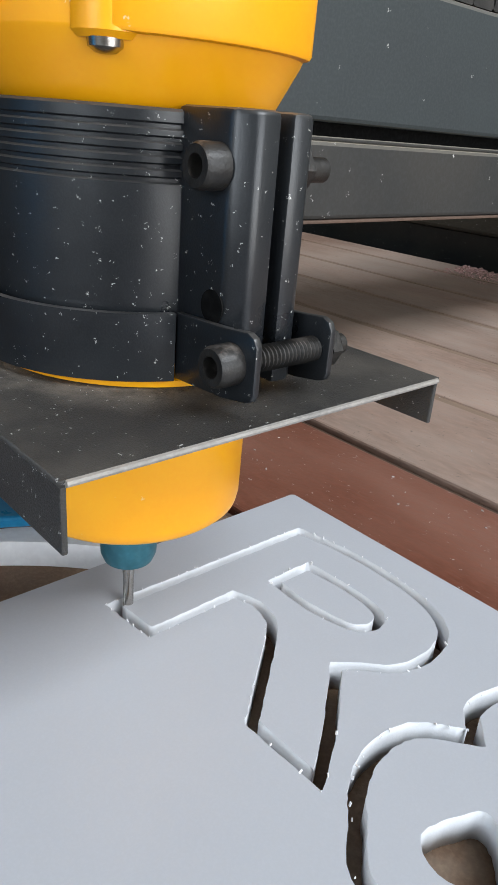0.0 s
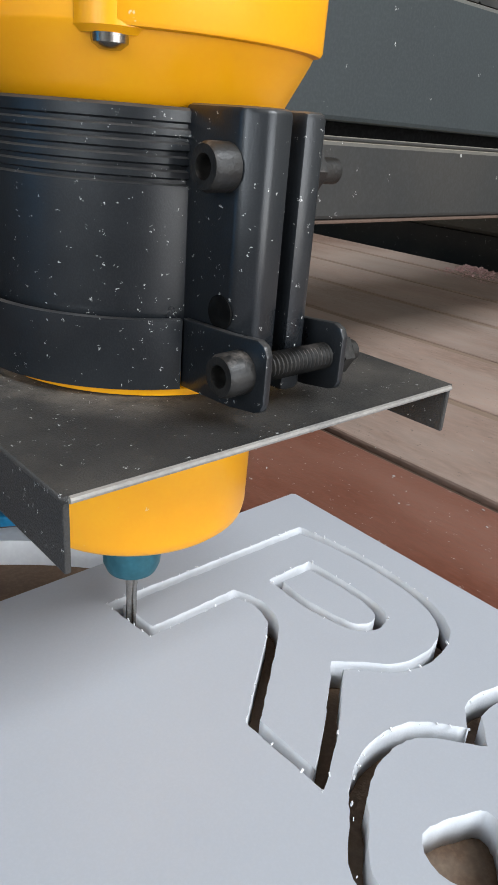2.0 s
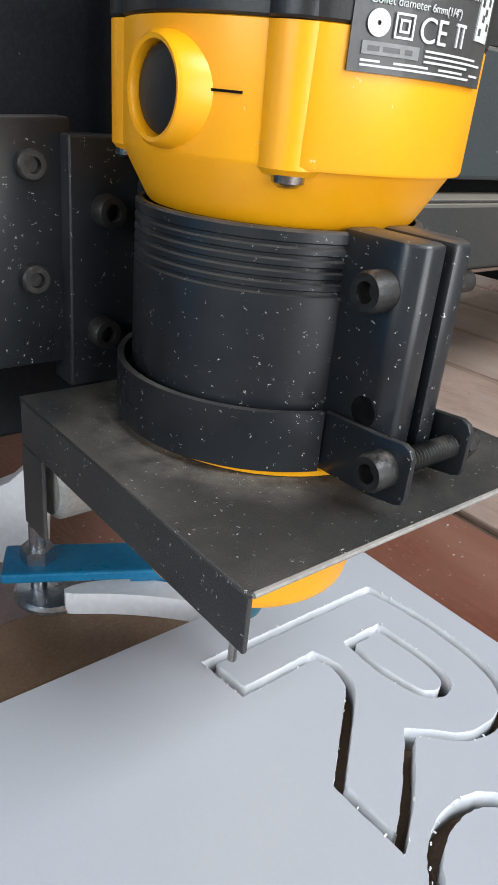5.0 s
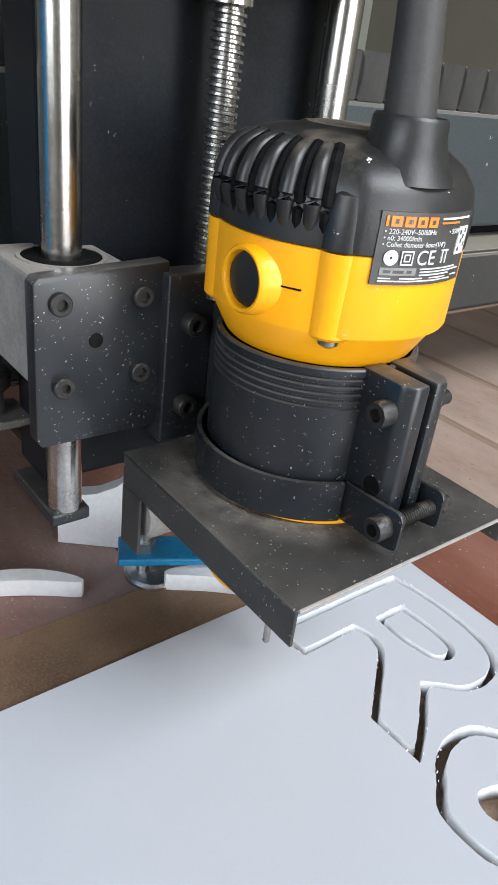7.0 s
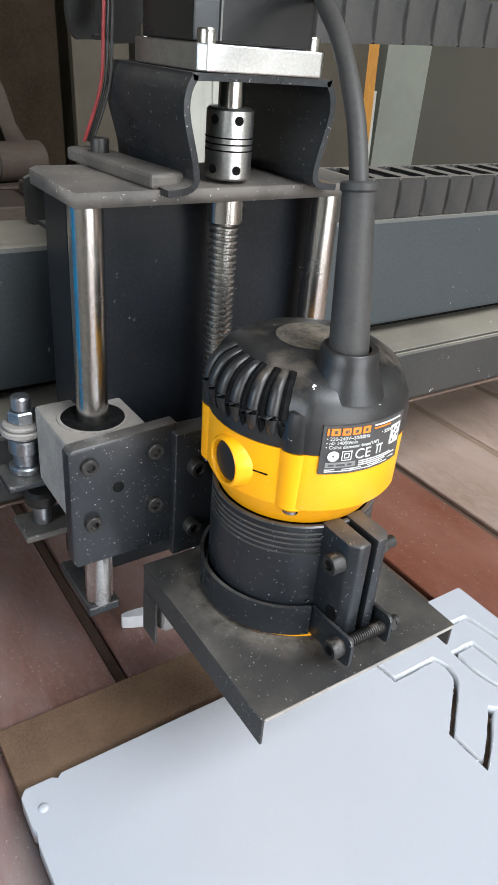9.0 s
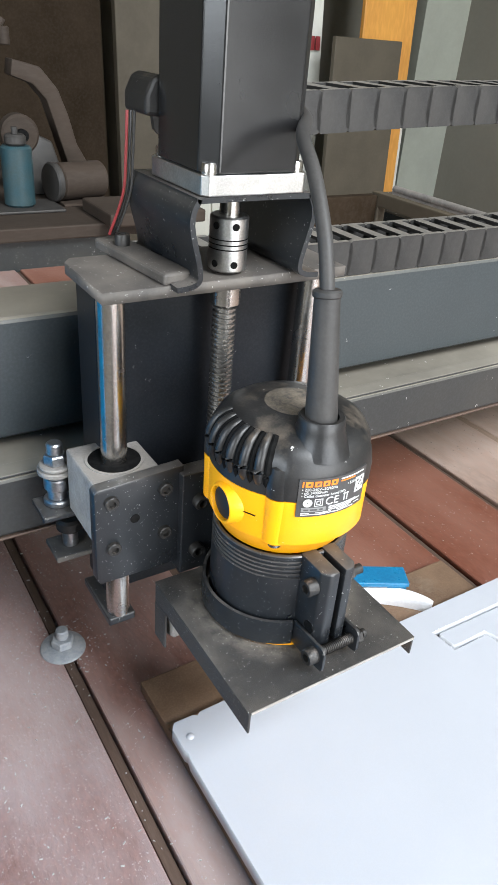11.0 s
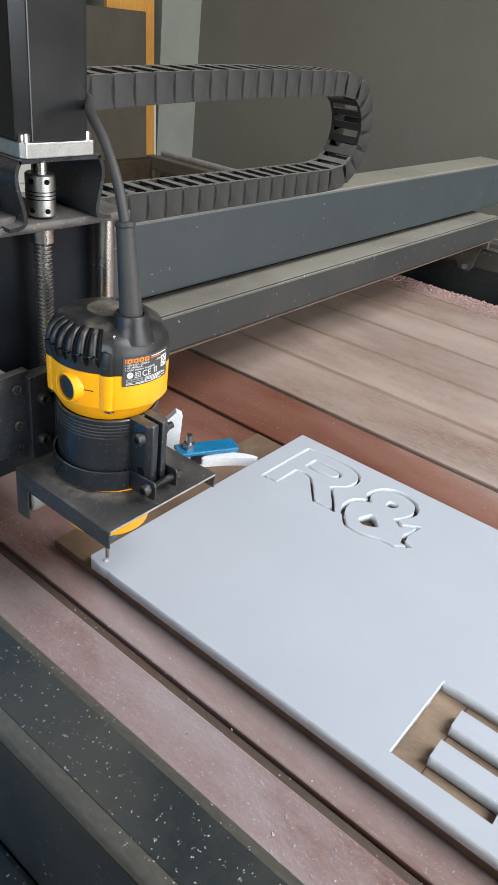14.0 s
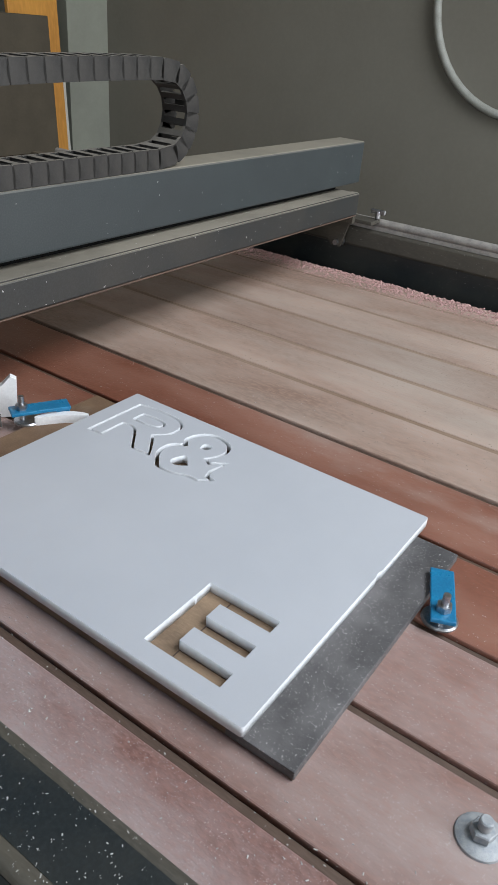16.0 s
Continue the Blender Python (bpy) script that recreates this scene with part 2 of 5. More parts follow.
for m_ in (SHADE_BLACK, BROWN, COAT_CLEAN):
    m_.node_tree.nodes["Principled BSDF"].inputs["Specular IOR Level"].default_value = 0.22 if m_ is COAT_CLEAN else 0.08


# ---- mesh helpers ----
def bm_box(x0, x1, y0, y1, z0, z1, bevel=0.0, bm=None, seg=2):
    out = bm or bmesh.new()
    tmp = bmesh.new()
    bmesh.ops.create_cube(tmp, size=1.0, matrix=Matrix.Translation(((x0 + x1) / 2, (y0 + y1) / 2, (z0 + z1) / 2)) @ Matrix.Diagonal((x1 - x0, y1 - y0, z1 - z0, 1)))
    if bevel:
        bmesh.ops.bevel(tmp, geom=tmp.edges[:], offset=bevel, segments=seg, affect="EDGES", profile=0.5)
    return join(out, tmp)


def join(out, tmp, m=None):
    if m is not None:
        bmesh.ops.transform(tmp, matrix=m, verts=tmp.verts)
    me = bpy.data.meshes.new("tmp")
    tmp.to_mesh(me)
    tmp.free()
    out.from_mesh(me)
    bpy.data.meshes.remove(me)
    return out


def bm_lathe(profile, seg=48, bm=None, m=None):
    """Profile of (radius, z) turned about z."""
    out = bm or bmesh.new()
    tmp = bmesh.new()
    rings = []
    for r, z in profile:
        if r < 1e-6:
            rings.append([tmp.verts.new((0, 0, z))])
        else:
            rings.append([tmp.verts.new((r * math.cos(2 * math.pi * k / seg), r * math.sin(2 * math.pi * k / seg), z)) for k in range(seg)])
    for a, b in zip(rings, rings[1:]):
        for k in range(seg):
            q = [a[k % len(a)], a[(k + 1) % len(a)], b[(k + 1) % len(b)], b[k % len(b)]]
            q = list(dict.fromkeys(q))
            if len(q) > 2:
                tmp.faces.new(q)
    bmesh.ops.recalc_face_normals(tmp, faces=tmp.faces)
    return join(out, tmp, m)


def bm_cyl(p, q, r, seg=24, bevel=0.0, bm=None, r2=None):
    p, q = Vector(p), Vector(q)
    h = (q - p).length
    r2 = r if r2 is None else r2
    prof = [(0, 0), (r - bevel, 0), (r, bevel), (r2, h - bevel), (r2 - bevel, h), (0, h)] if bevel else [(0, 0), (r, 0), (r2, h), (0, h)]
    m = Matrix.Translation(p) @ (q - p).to_track_quat("Z", "Y").to_matrix().to_4x4()
    return bm_lathe(prof, seg, bm, m)


def bm_prism(poly, z0, z1, bm=None, m=None, bevel=0.0):
    out = bm or bmesh.new()
    tmp = bmesh.new()
    f = tmp.faces.new([tmp.verts.new((x, y, z0)) for x, y in poly])
    r = bmesh.ops.extrude_face_region(tmp, geom=[f])
    bmesh.ops.translate(tmp, vec=(0, 0, z1 - z0), verts=[v for v in r["geom"] if isinstance(v, bmesh.types.BMVert)])
    bmesh.ops.recalc_face_normals(tmp, faces=tmp.faces)
    if bevel:
        bmesh.ops.bevel(tmp, geom=tmp.edges[:], offset=bevel, segments=2, affect="EDGES", profile=0.5)
    return join(out, tmp, m)


def bm_tube(points, r, seg=12, bm=None, radii=None):
    out = bm or bmesh.new()
    tmp = bmesh.new()
    pts = [Vector(p) for p in points]
    rings = []
    for i, p in enumerate(pts):
        d = (pts[min(i + 1, len(pts) - 1)] - pts[max(i - 1, 0)]).normalized()
        q = d.to_track_quat("Z", "Y")
        rr = radii[i] if radii else r
        rings.append([tmp.verts.new(p + q @ Vector((rr * math.cos(2 * math.pi * k / seg), rr * math.sin(2 * math.pi * k / seg), 0))) for k in range(seg)])
    for a, b in zip(rings, rings[1:]):
        for k in range(seg):
            tmp.faces.new((a[k], a[(k + 1) % seg], b[(k + 1) % seg], b[k]))
    tmp.faces.new(rings[0][::-1])
    tmp.faces.new(rings[-1])
    bmesh.ops.recalc_face_normals(tmp, faces=tmp.faces)
    return join(out, tmp)


def smooth_path(pts, n=8, closed=False):
    """Catmull-Rom through points of any dimension."""
    P = [Vector(p) for p in pts]
    out = []
    k = len(P)
    for i in range(k if closed else k - 1):
        a, b, c, d = (P[(i + j) % k] if closed else P[min(max(i + j, 0), k - 1)] for j in (-1, 0, 1, 2))
        for s in range(n):
            t = s / n
            out.append(0.5 * (2 * b + (c - a) * t + (2 * a - 5 * b + 4 * c - d) * t * t + (3 * b - a - 3 * c + d) * t ** 3))
    if not closed:
        out.append(P[-1])
    return out


def part(name, bm, material, parent=None, label="", smooth=False):
    me = bpy.data.meshes.new(name)
    bm.to_mesh(me)
    bm.free()
    me.materials.append(material)
    if smooth:
        me.shade_smooth()
        me.set_sharp_from_angle(angle=radians(38))
    ob = new(name, me)
    ob.parent = parent
    return tagged(ob, label)


def thing(name, label, category, group="", kind="", at=(0, 0, 0)):
    ob = new(name)
    ob.empty_display_size = 0.02
    ob.location = at
    return tagged(ob, label, category, group, kind)


def curve_mesh(loops, z0, z1):
    """A flat sheet with holes: nested loops, filled by turns."""
    cu = bpy.data.curves.new("sheet", "CURVE")
    cu.dimensions, cu.fill_mode, cu.extrude = "2D", "BOTH", (z1 - z0) / 2
    for loop in loops:
        s = cu.splines.new("POLY")
        s.points.add(len(loop) - 1)
        for q, (x, y) in zip(s.points, loop):
            q.co = (x, y, 0, 1)
        s.use_cyclic_u = True
    ob = bpy.data.objects.new("sheet", cu)
    scene.collection.objects.link(ob)
    dg = bpy.context.evaluated_depsgraph_get()
    me = bpy.data.meshes.new_from_object(ob.evaluated_get(dg))
    bpy.data.objects.remove(ob)
    bm = bmesh.new()
    bm.from_mesh(me)
    bpy.data.meshes.remove(me)
    bmesh.ops.translate(bm, vec=(0, 0, (z0 + z1) / 2), verts=bm.verts)
    bmesh.ops.remove_doubles(bm, verts=bm.verts, dist=1e-6)
    return bm


def white_core(ob):
    """The cut side faces show the whiter foam inside."""
    ob.data.materials.append(FOAM)
    for f in ob.data.polygons:
        f.material_index = 1 if abs(f.normal.z) < 0.5 else 0
    return ob


def offset_loop(loop, d):
    """A closed loop moved sideways by d, outwards when it runs anticlockwise."""
    k = len(loop)
    area = sum(loop[i][0] * loop[(i + 1) % k][1] - loop[(i + 1) % k][0] * loop[i][1] for i in range(k))
    s = 1 if area > 0 else -1
    out = []
    for i in range(k):
        a, b, c = Vector(loop[i - 1]), Vector(loop[i]), Vector(loop[(i + 1) % k])
        e, f = (b - a).normalized(), (c - b).normalized()
        n1, n2 = Vector((e.y, -e.x)), Vector((f.y, -f.x))
        m = (n1 + n2)
        m = m / max(m.length, 1e-6)
        q = b + s * d * m / max(0.6, m.dot(n1))
        out.append((q.x, q.y))
    return out


# ---- the room ----
def structure(name, bm, material, label, category, smooth=False):
    return tagged(part(name, bm, material, None, label, smooth), label, category, "", "structure")


structure("floor", bm_box(-2.6, 2.5, -4.1, 2.6, -0.85, -0.75), FLOOR, "dusty grey concrete workshop floor", "floor")
structure("wall_east", bm_box(2.4, 2.5, -4.1, 2.6, -0.75, 2.6), WALL, "plain olive grey plastered wall", "wall")
structure("wall_north", bm_box(-2.6, 2.4, 2.5, 2.6, -0.75, 2.6), WALL, "shaded olive grey wall behind stored boards", "wall")
west = bm_box(-2.6, -2.5, -4.1, -1.7, -0.75, 2.6)
bm_box(-2.6, -2.5, -0.1, 2.5, -0.75, 2.6, bm=west)
bm_box(-2.6, -2.5, -1.7, -0.1, -0.75, 0.3, bm=west)
bm_box(-2.6, -2.5, -1.7, -0.1, 1.7, 2.6, bm=west)
structure("wall_west", west, WALL, "olive grey wall with a side opening", "wall")
south = bm_box(-2.5, -0.95, -4.1, -4.0, -0.75, 2.6)
bm_box(2.15, 2.4, -4.1, -4.0, -0.75, 2.6, bm=south)
bm_box(-0.95, 2.15, -4.1, -4.0, 2.0, 2.6, bm=south)
structure("wall_south", south, WALL, "olive grey wall with a wide shutter opening", "wall")
roof = bm_box(-2.6, -0.25, -4.1, 2.6, 2.6, 2.7)
bm_box(2.05, 2.5, -4.1, 2.6, 2.6, 2.7, bm=roof)
bm_box(-0.25, 2.05, -4.1, -2.95, 2.6, 2.7, bm=roof)
bm_box(-0.25, 2.05, -1.25, 2.6, 2.6, 2.7, bm=roof)
structure("ceiling", roof, WALL, "grey workshop ceiling with a roof light opening", "ceiling")

# ---- machine bed ----
PITCH, FIRST, GAP = 0.1160, -0.0330, 0.0095
BED_Y0, BED_Y1 = -1.30, 1.10
bed = tagged(thing("machine_bed", "red-brown slatted router bed, dusty, with brown slots", "machine bed"), kind="structure")
part("bed_base", bm_box(-0.124, 1.085, BED_Y0, BED_Y1, -0.060, -0.0125, 0.001), SLOT, bed, "brown fibreboard under the slats")
edges = [-0.124] + [FIRST + PITCH * k for k in range(10)] + [1.085]
for a, b in zip(edges, edges[1:]):
    if b - a > 0.02:
        x0 = a if a == -0.124 else a + GAP / 2
        x1 = b if b == 1.085 else b - GAP / 2
        part("slat", bm_box(x0, x1, BED_Y0, BED_Y1, -0.012, 0.0, 0.0016), SLAT if x1 < 0.0 else SLAT_MID if x1 < 0.21 else SLAT_RED if x1 < 0.44 else SLAT_FAR, bed)
for e in edges[1:-1]:
    part("slot_strip", bm_box(e - (0.0036 if e < 0.5 else 0.0047), e + (0.0036 if e < 0.5 else 0.0050), BED_Y0, BED_Y1, -0.012, -0.0040 if e < 0.5 else -0.0010, 0.0008), SLOT if e < 0.5 else SLOT_FAR, bed)
part("bed_frame", bm_box(-0.07, 1.07, BED_Y0 + 0.02, BED_Y1 - 0.02, -0.75, -0.061, 0.004), RAIL, bed, "dark painted steel frame")

# near rail: a square tube along the bed, with its lower ledge
rail = tagged(thing("side_rail", "dark dusty square steel rail tube", "rail"), kind="structure")
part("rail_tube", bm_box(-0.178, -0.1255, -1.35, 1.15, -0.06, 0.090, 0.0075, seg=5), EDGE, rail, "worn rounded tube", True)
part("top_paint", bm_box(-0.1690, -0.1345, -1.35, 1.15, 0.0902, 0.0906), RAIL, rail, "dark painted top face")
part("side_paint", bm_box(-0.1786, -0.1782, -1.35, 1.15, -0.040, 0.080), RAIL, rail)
part("rail_ledge", bm_box(-0.215, -0.1790, -1.35, 1.15, -0.12, -0.03, 0.004), RAIL, rail)
part("rail_leg", bm_box(-0.30, -0.16, -1.2, 1.0, -0.75, -0.121, 0.004), RAIL, rail)
# far rail
far = tagged(thing("far_side_rail", "dusty brown steel rail with a round guide rod", "rail"), kind="structure")
part("rail_tube", bm_box(1.150, 1.235, -1.35, 1.15, 0.040, 0.082, 0.006), EDGE, far)
part("rail_web", bm_box(1.165, 1.235, -1.35, 1.15, -0.06, 0.0398, 0.002), RAIL, far)
part("guide_rod", bm_cyl((1.165, -1.3, 0.098), (1.165, 1.1, 0.098), 0.0085), CAST, far, "pale dusty guide rod", True)
part("rod_support", bm_box(1.158, 1.172, -1.3, 1.1, 0.0825, 0.091), CAST, far)
part("rail_leg", bm_box(1.15, 1.25, -1.2, 1.0, -0.75, -0.061, 0.004), RAIL, far)


# ---- work piece ----
def arc_loop(pts, n=5):
    """Points marked with a third value are smoothed, the others stay corners."""
    out = []
    k = len(pts)
    for i in range(k):
        b, c = pts[i], pts[(i + 1) % k]
        if len(b) > 2 or len(c) > 2:
            a, d = pts[i - 1], pts[(i + 2) % k]
            A = Vector(a[:2]) if len(b) > 2 else Vector(b[:2])
            D = Vector(d[:2]) if len(c) > 2 else Vector(c[:2])
            B, C = Vector(b[:2]), Vector(c[:2])
            for s in range(n):
                t = s / n
                q = 0.5 * (2 * B + (C - A) * t + (2 * A - 5 * B + 4 * C - D) * t * t + (3 * B - A - 3 * C + D) * t ** 3)
                out.append((q.x, q.y))
        else:
            out.append(tuple(b[:2]))
    return out


R_PATH = arc_loop([(0.3033, -0.0238), (0.2189, -0.0225), (0.2209, -0.0406), (0.2548, -0.0408), (0.2577, -0.0494, 1), (0.2555, -0.0588, 1), (0.2498, -0.0649, 1), (0.2376, -0.0747, 1), (0.2220, -0.0872),
                   (0.2228, -0.1112), (0.2380, -0.1012, 1), (0.2571, -0.0861), (0.2633, -0.0910, 1), (0.2700, -0.0972, 1), (0.2799, -0.1004, 1), (0.2930, -0.0990, 1), (0.3011, -0.0930, 1), (0.3060, -0.0820, 1), (0.3082, -0.0643, 1), (0.3072, -0.0428, 1)])
R_EYE = arc_loop([(0.2717, -0.0435), (0.2885, -0.0435), (0.2898, -0.0575, 1), (0.2897, -0.0705, 1), (0.2872, -0.0781, 1), (0.2808, -0.0804, 1), (0.2743, -0.0752, 1), (0.2712, -0.0590, 1)])
AMP = arc_loop([(0.2225, -0.1247, 1), (0.2290, -0.1188, 1), (0.2380, -0.1147, 1), (0.2480, -0.1138, 1), (0.2570, -0.1167, 1), (0.2675, -0.1280), (0.2770, -0.1215, 1), (0.2914, -0.1245, 1), (0.3029, -0.1343, 1), (0.3058, -0.1483, 1), (0.2998, -0.1649, 1),
                (0.2867, -0.1727, 1), (0.2728, -0.1712, 1), (0.2593, -0.1640), (0.2539, -0.1727), (0.2655, -0.1875), (0.2434, -0.1835), (0.2318, -0.1866), (0.2299, -0.1955), (0.2191, -0.1838), (0.2183, -0.1680, 1), (0.2122, -0.1529, 1), (0.2126, -0.1343, 1)])
AMP_LOW = arc_loop([(0.2316, -0.1359, 1), (0.2484, -0.1410, 1), (0.2479, -0.1469), (0.2352, -0.1579), (0.2268, -0.1465, 1)])
AMP_TOP = arc_loop([(0.2728, -0.1442, 1), (0.2842, -0.1428, 1), (0.2854, -0.1527, 1), (0.2764, -0.1531, 1)])
E_BARS = [(0.0180, -0.2940), (0.1025, -0.2940), (0.1025, -0.3670), (0.0865, -0.3670), (0.0865, -0.3165), (0.0680, -0.3165), (0.0680, -0.3670), (0.0525, -0.3670), (0.0525, -0.3165), (0.0345, -0.3165), (0.0345, -0.3690), (0.0180, -0.3690)]
KERF = 0.0019
rng = random.Random(4)


def ragged(loop, d, amount=0.00022):
    """The cut edge, slightly rough, split into short pieces."""
    out = []
    base = offset_loop(loop, d)
    for (x0, y0), (x1, y1) in zip(base, base[1:] + base[:1]):
        n = max(1, int(math.hypot(x1 - x0, y1 - y0) / 0.0018))
        for s in range(n):
            t = s / n
            out.append((x0 + (x1 - x0) * t + rng.uniform(-amount, amount), y0 + (y1 - y0) * t + rng.uniform(-amount, amount)))
    return out


TOP, UNDER = 0.021, 0.0104
board_edge = [(0.0, 0.0), (0.0, -0.4028), (0.3234, -0.4028), (0.3234, 0.0002)]
chipped = [(0.0, -0.004), (0.0, -0.022), (0.0012, -0.024), (0.0006, -0.027), (0.0, -0.030), (0.0, -0.4008), (0.0015, -0.4028), (0.205, -0.4028), (0.211, -0.4015), (0.217, -0.4032), (0.3220, -0.4028), (0.3234, -0.4015), (0.3234, -0.0010), (0.3222, 0.0), (0.022, 0.0), (0.0195, -0.0022), (0.017, -0.0002), (0.003, 0.0)]
sheet = thing("plastic_sheet", "pale grey-white foam board sheet with letters cut into it", "sheet")
white_core(part("sheet_body", curve_mesh([chipped, ragged(R_PATH, KERF), ragged(AMP, KERF + 0.0006), ragged(E_BARS, 0.0, 0.0001)], UNDER, TOP), PVC, sheet))
part("screw_head", bm_lathe([(0, 0.0012), (0.0014, 0.0011), (0.0024, 0.0005), (0.0027, 0.0)], 16, None, Matrix.Translation((0.0078, -0.0140, TOP))), PVC, sheet, "small pale dimple by the corner", True)
letter = thing("letter_r_cutout", "pale foam letter R still lying in its kerf", "letter")
white_core(part("letter_body", curve_mesh([ragged(R_PATH, -KERF), ragged(R_EYE, KERF)], UNDER, TOP - 0.0001), PVC, letter))
white_core(part("letter_core", curve_mesh([ragged(R_EYE, -KERF)], UNDER, TOP - 0.0002), PVC, letter, "loose core inside the bowl"))
amp = thing("ampersand_cutout", "pale foam ampersand cut loose inside the sheet", "letter")
white_core(part("ampersand_body", curve_mesh([ragged(AMP, -KERF - 0.0004), ragged(AMP_LOW, 0.0), ragged(AMP_TOP, 0.0)], UNDER, TOP - 0.0008), PVC, amp))

# curled swarf along the cut edges
for loops, owner in (((R_PATH, R_EYE), sheet), ((AMP,), amp)):
    burrs = bmesh.new()
    for loop in loops:
        for (x, y) in ragged(loop, KERF)[::2]:
            if rng.random() < 0.55:
                r = rng.uniform(0.0003, 0.0008)
                m = Matrix.Translation((x + rng.uniform(-.0003, .0003), y + rng.uniform(-.0003, .0003), TOP + r * 0.25)) @ Euler((rng.random() * 3, rng.random() * 3, rng.random() * 3)).to_matrix().to_4x4() @ Matrix.Diagonal((r * 1.6, r * 0.7, r * 0.4, 1))
                bmesh.ops.create_cube(burrs, size=1.0, matrix=m)
    part("burr", burrs, WHITECHIP, owner, "white crumbs along the cuts")["kind"] = "stuff"

backing = thing("backing_board", "brown fibreboard spoil sheet, grey with dust at one end", "board")
part("sheet_core", bm_box(0.0015, 0.300, -0.4455, 0.0500, 0.0005, 0.0098, 0.0008), MDF, backing)
part("dust_layer", bm_box(0.0008, 0.3006, -0.4461, -0.3880, 0.0020, 0.0102, 0.0006), MATTOP, backing, "grey dust layer with white specks")

part("spoil_face", bm_box(0.0140, 0.1070, -0.3730, -0.2900, 0.0098, 0.0101), SPOIL, backing, "pale scuffed fibreboard under the cut letter")
part("kerf_groove", bm_box(0.0180, 0.1025, -0.3176, -0.3164, 0.0101, 0.01025), SLOT, backing, "dark cutter groove")
for x in (0.0345, 0.0525, 0.0680, 0.0865):
    part("kerf_groove", bm_box(x - 0.0006, x + 0.0006, -0.3680, -0.3177, 0.0101, 0.01025), SLOT, backing)


# ---- the moving head: things keyed from the tool tip ----
HEAD = []


def socket_bolt(name, p, axis, r, parent, head=None, mat_=None):
    """A socket head cap screw whose head stands on p and points along axis."""
    h = head or r * 1.3
    m = Matrix.Translation(p) @ Vector(axis).to_track_quat("Z", "Y").to_matrix().to_4x4()
    bm = bm_lathe([(r, 0), (r, h * 0.82), (r * 0.88, h), (r * 0.52, h), (r * 0.5, h * 0.3), (0, h * 0.3)], 20, None, m)
    return part(name, bm, mat_ or BOLT, parent, smooth=True)


router = thing("trim_router", "yellow and black corded trim router, dusty", "router")
HEAD.append(router)
bit = bm_lathe([(0, -0.0060), (0.0015, -0.0060), (0.0017, -0.0055), (0.0017, 0.011), (0.0019, 0.0115), (0.0019, 0.022), (0, 0.022)], 20)
part("cutter_bit", bit, STEEL, router, "thin steel end mill", True)
part("collet_nut", bm_lathe([(0, 0.0165), (0.0050, 0.0165), (0.0078, 0.0180), (0.0088, 0.0205), (0.0090, 0.0235), (0.0092, 0.0415), (0, 0.0415)], 32), TEAL, router, "blue collet nut", True)
part("lower_housing", bm_lathe([(0, 0.0400), (0.0120, 0.0402), (0.0275, 0.0412), (0.0312, 0.0420), (0.0328, 0.0435), (0.0333, 0.0460), (0.0338, 0.0880), (0.0338, 0.0897), (0.0335, 0.0985), (0, 0.0985)], 72), YELLOW, router, "yellow lower nose housing", True)
part("nose_flange", bm_lathe([(0.0300, 0.0898), (0.0393, 0.0898), (0.0393, 0.0912), (0.0330, 0.0960)], 64, None, Matrix.Translation((0.0020, -0.0022, 0))), YELLOW, router, "", True)


def head_r(a, r, k=1.0):
    """Radius of the head at an angle: round, with a raised label face towards -y."""
    d = abs((math.degrees(a) + 92 + 180) % 360 - 180)
    return r + k * 0.0026 * max(0.0, min(1.0, (43 - d) / 6.0))


def section(z, r, k=0.0):
    """The head's outline at a height; k drives how far the label face stands out."""
    out = []
    for i in range(96):
        a = 2 * math.pi * i / 96
        rr = head_r(a, r, k)
        out.append((rr * math.cos(a), rr * math.sin(a), z))
    return out


def loft(sections, cap=True):
    bm = bmesh.new()
    rings = [[bm.verts.new(p) for p in s] for s in sections]
    for a, b in zip(rings, rings[1:]):
        for i in range(len(a)):
            bm.faces.new((a[i], a[(i + 1) % len(a)], b[(i + 1) % len(b)], b[i]))
    if cap:
        bm.faces.new(rings[0][::-1])
        bm.faces.new(rings[-1])
    bmesh.ops.recalc_face_normals(bm, faces=bm.faces)
    return bm


SEAM = 0.1858
yel = loft([section(0.1478, 0.0336), section(0.1486, 0.0344), section(0.1592, 0.0402, 0.15), section(0.1600, 0.0405, 0.2), section(0.1602, 0.0406, 0.9), section(0.1610, 0.0408, 1.0), section(SEAM, 0.0410, 1.0), section(SEAM + 0.0004, 0.0402, 1.0)])
part("head_housing", yel, YELLOW, router, "yellow head housing", True)
BOSSES = ((-130, 0.0358), (-40, 0.0325), (52, 0.0352), (150, 0.0352))
for a, rb in BOSSES:
    c, s = math.cos(radians(a)), math.sin(radians(a))
    boss = bm_lathe([(0, 0.1588), (0.0066, 0.1588), (0.0078, 0.1600), (0.0082, SEAM), (0, SEAM)], 24, None, Matrix.Translation((rb * c, rb * s, 0)))
    b = part("screw_boss", boss, YELLOW, router, "", True)
    part("boss_screw", bm_lathe([(0, 0.1562), (0.0020, 0.1564), (0.0034, 0.1574), (0.0036, 0.1589), (0, 0.1589)], 16, None, Matrix.Translation(((rb + 0.0036) * c, (rb + 0.0036) * s, 0))), STEEL, b, "steel screw head", True)
seam = bm_box(-0.0015, 0.0004, -0.0042, 0.0050, 0.1728, 0.1733)
part("seam_line", join(bmesh.new(), seam, Matrix.Rotation(radians(-152), 4, "Z") @ Matrix.Translation((0.0408, 0, 0))), SHADE_BLACK, router, "narrow dark moulding slit")
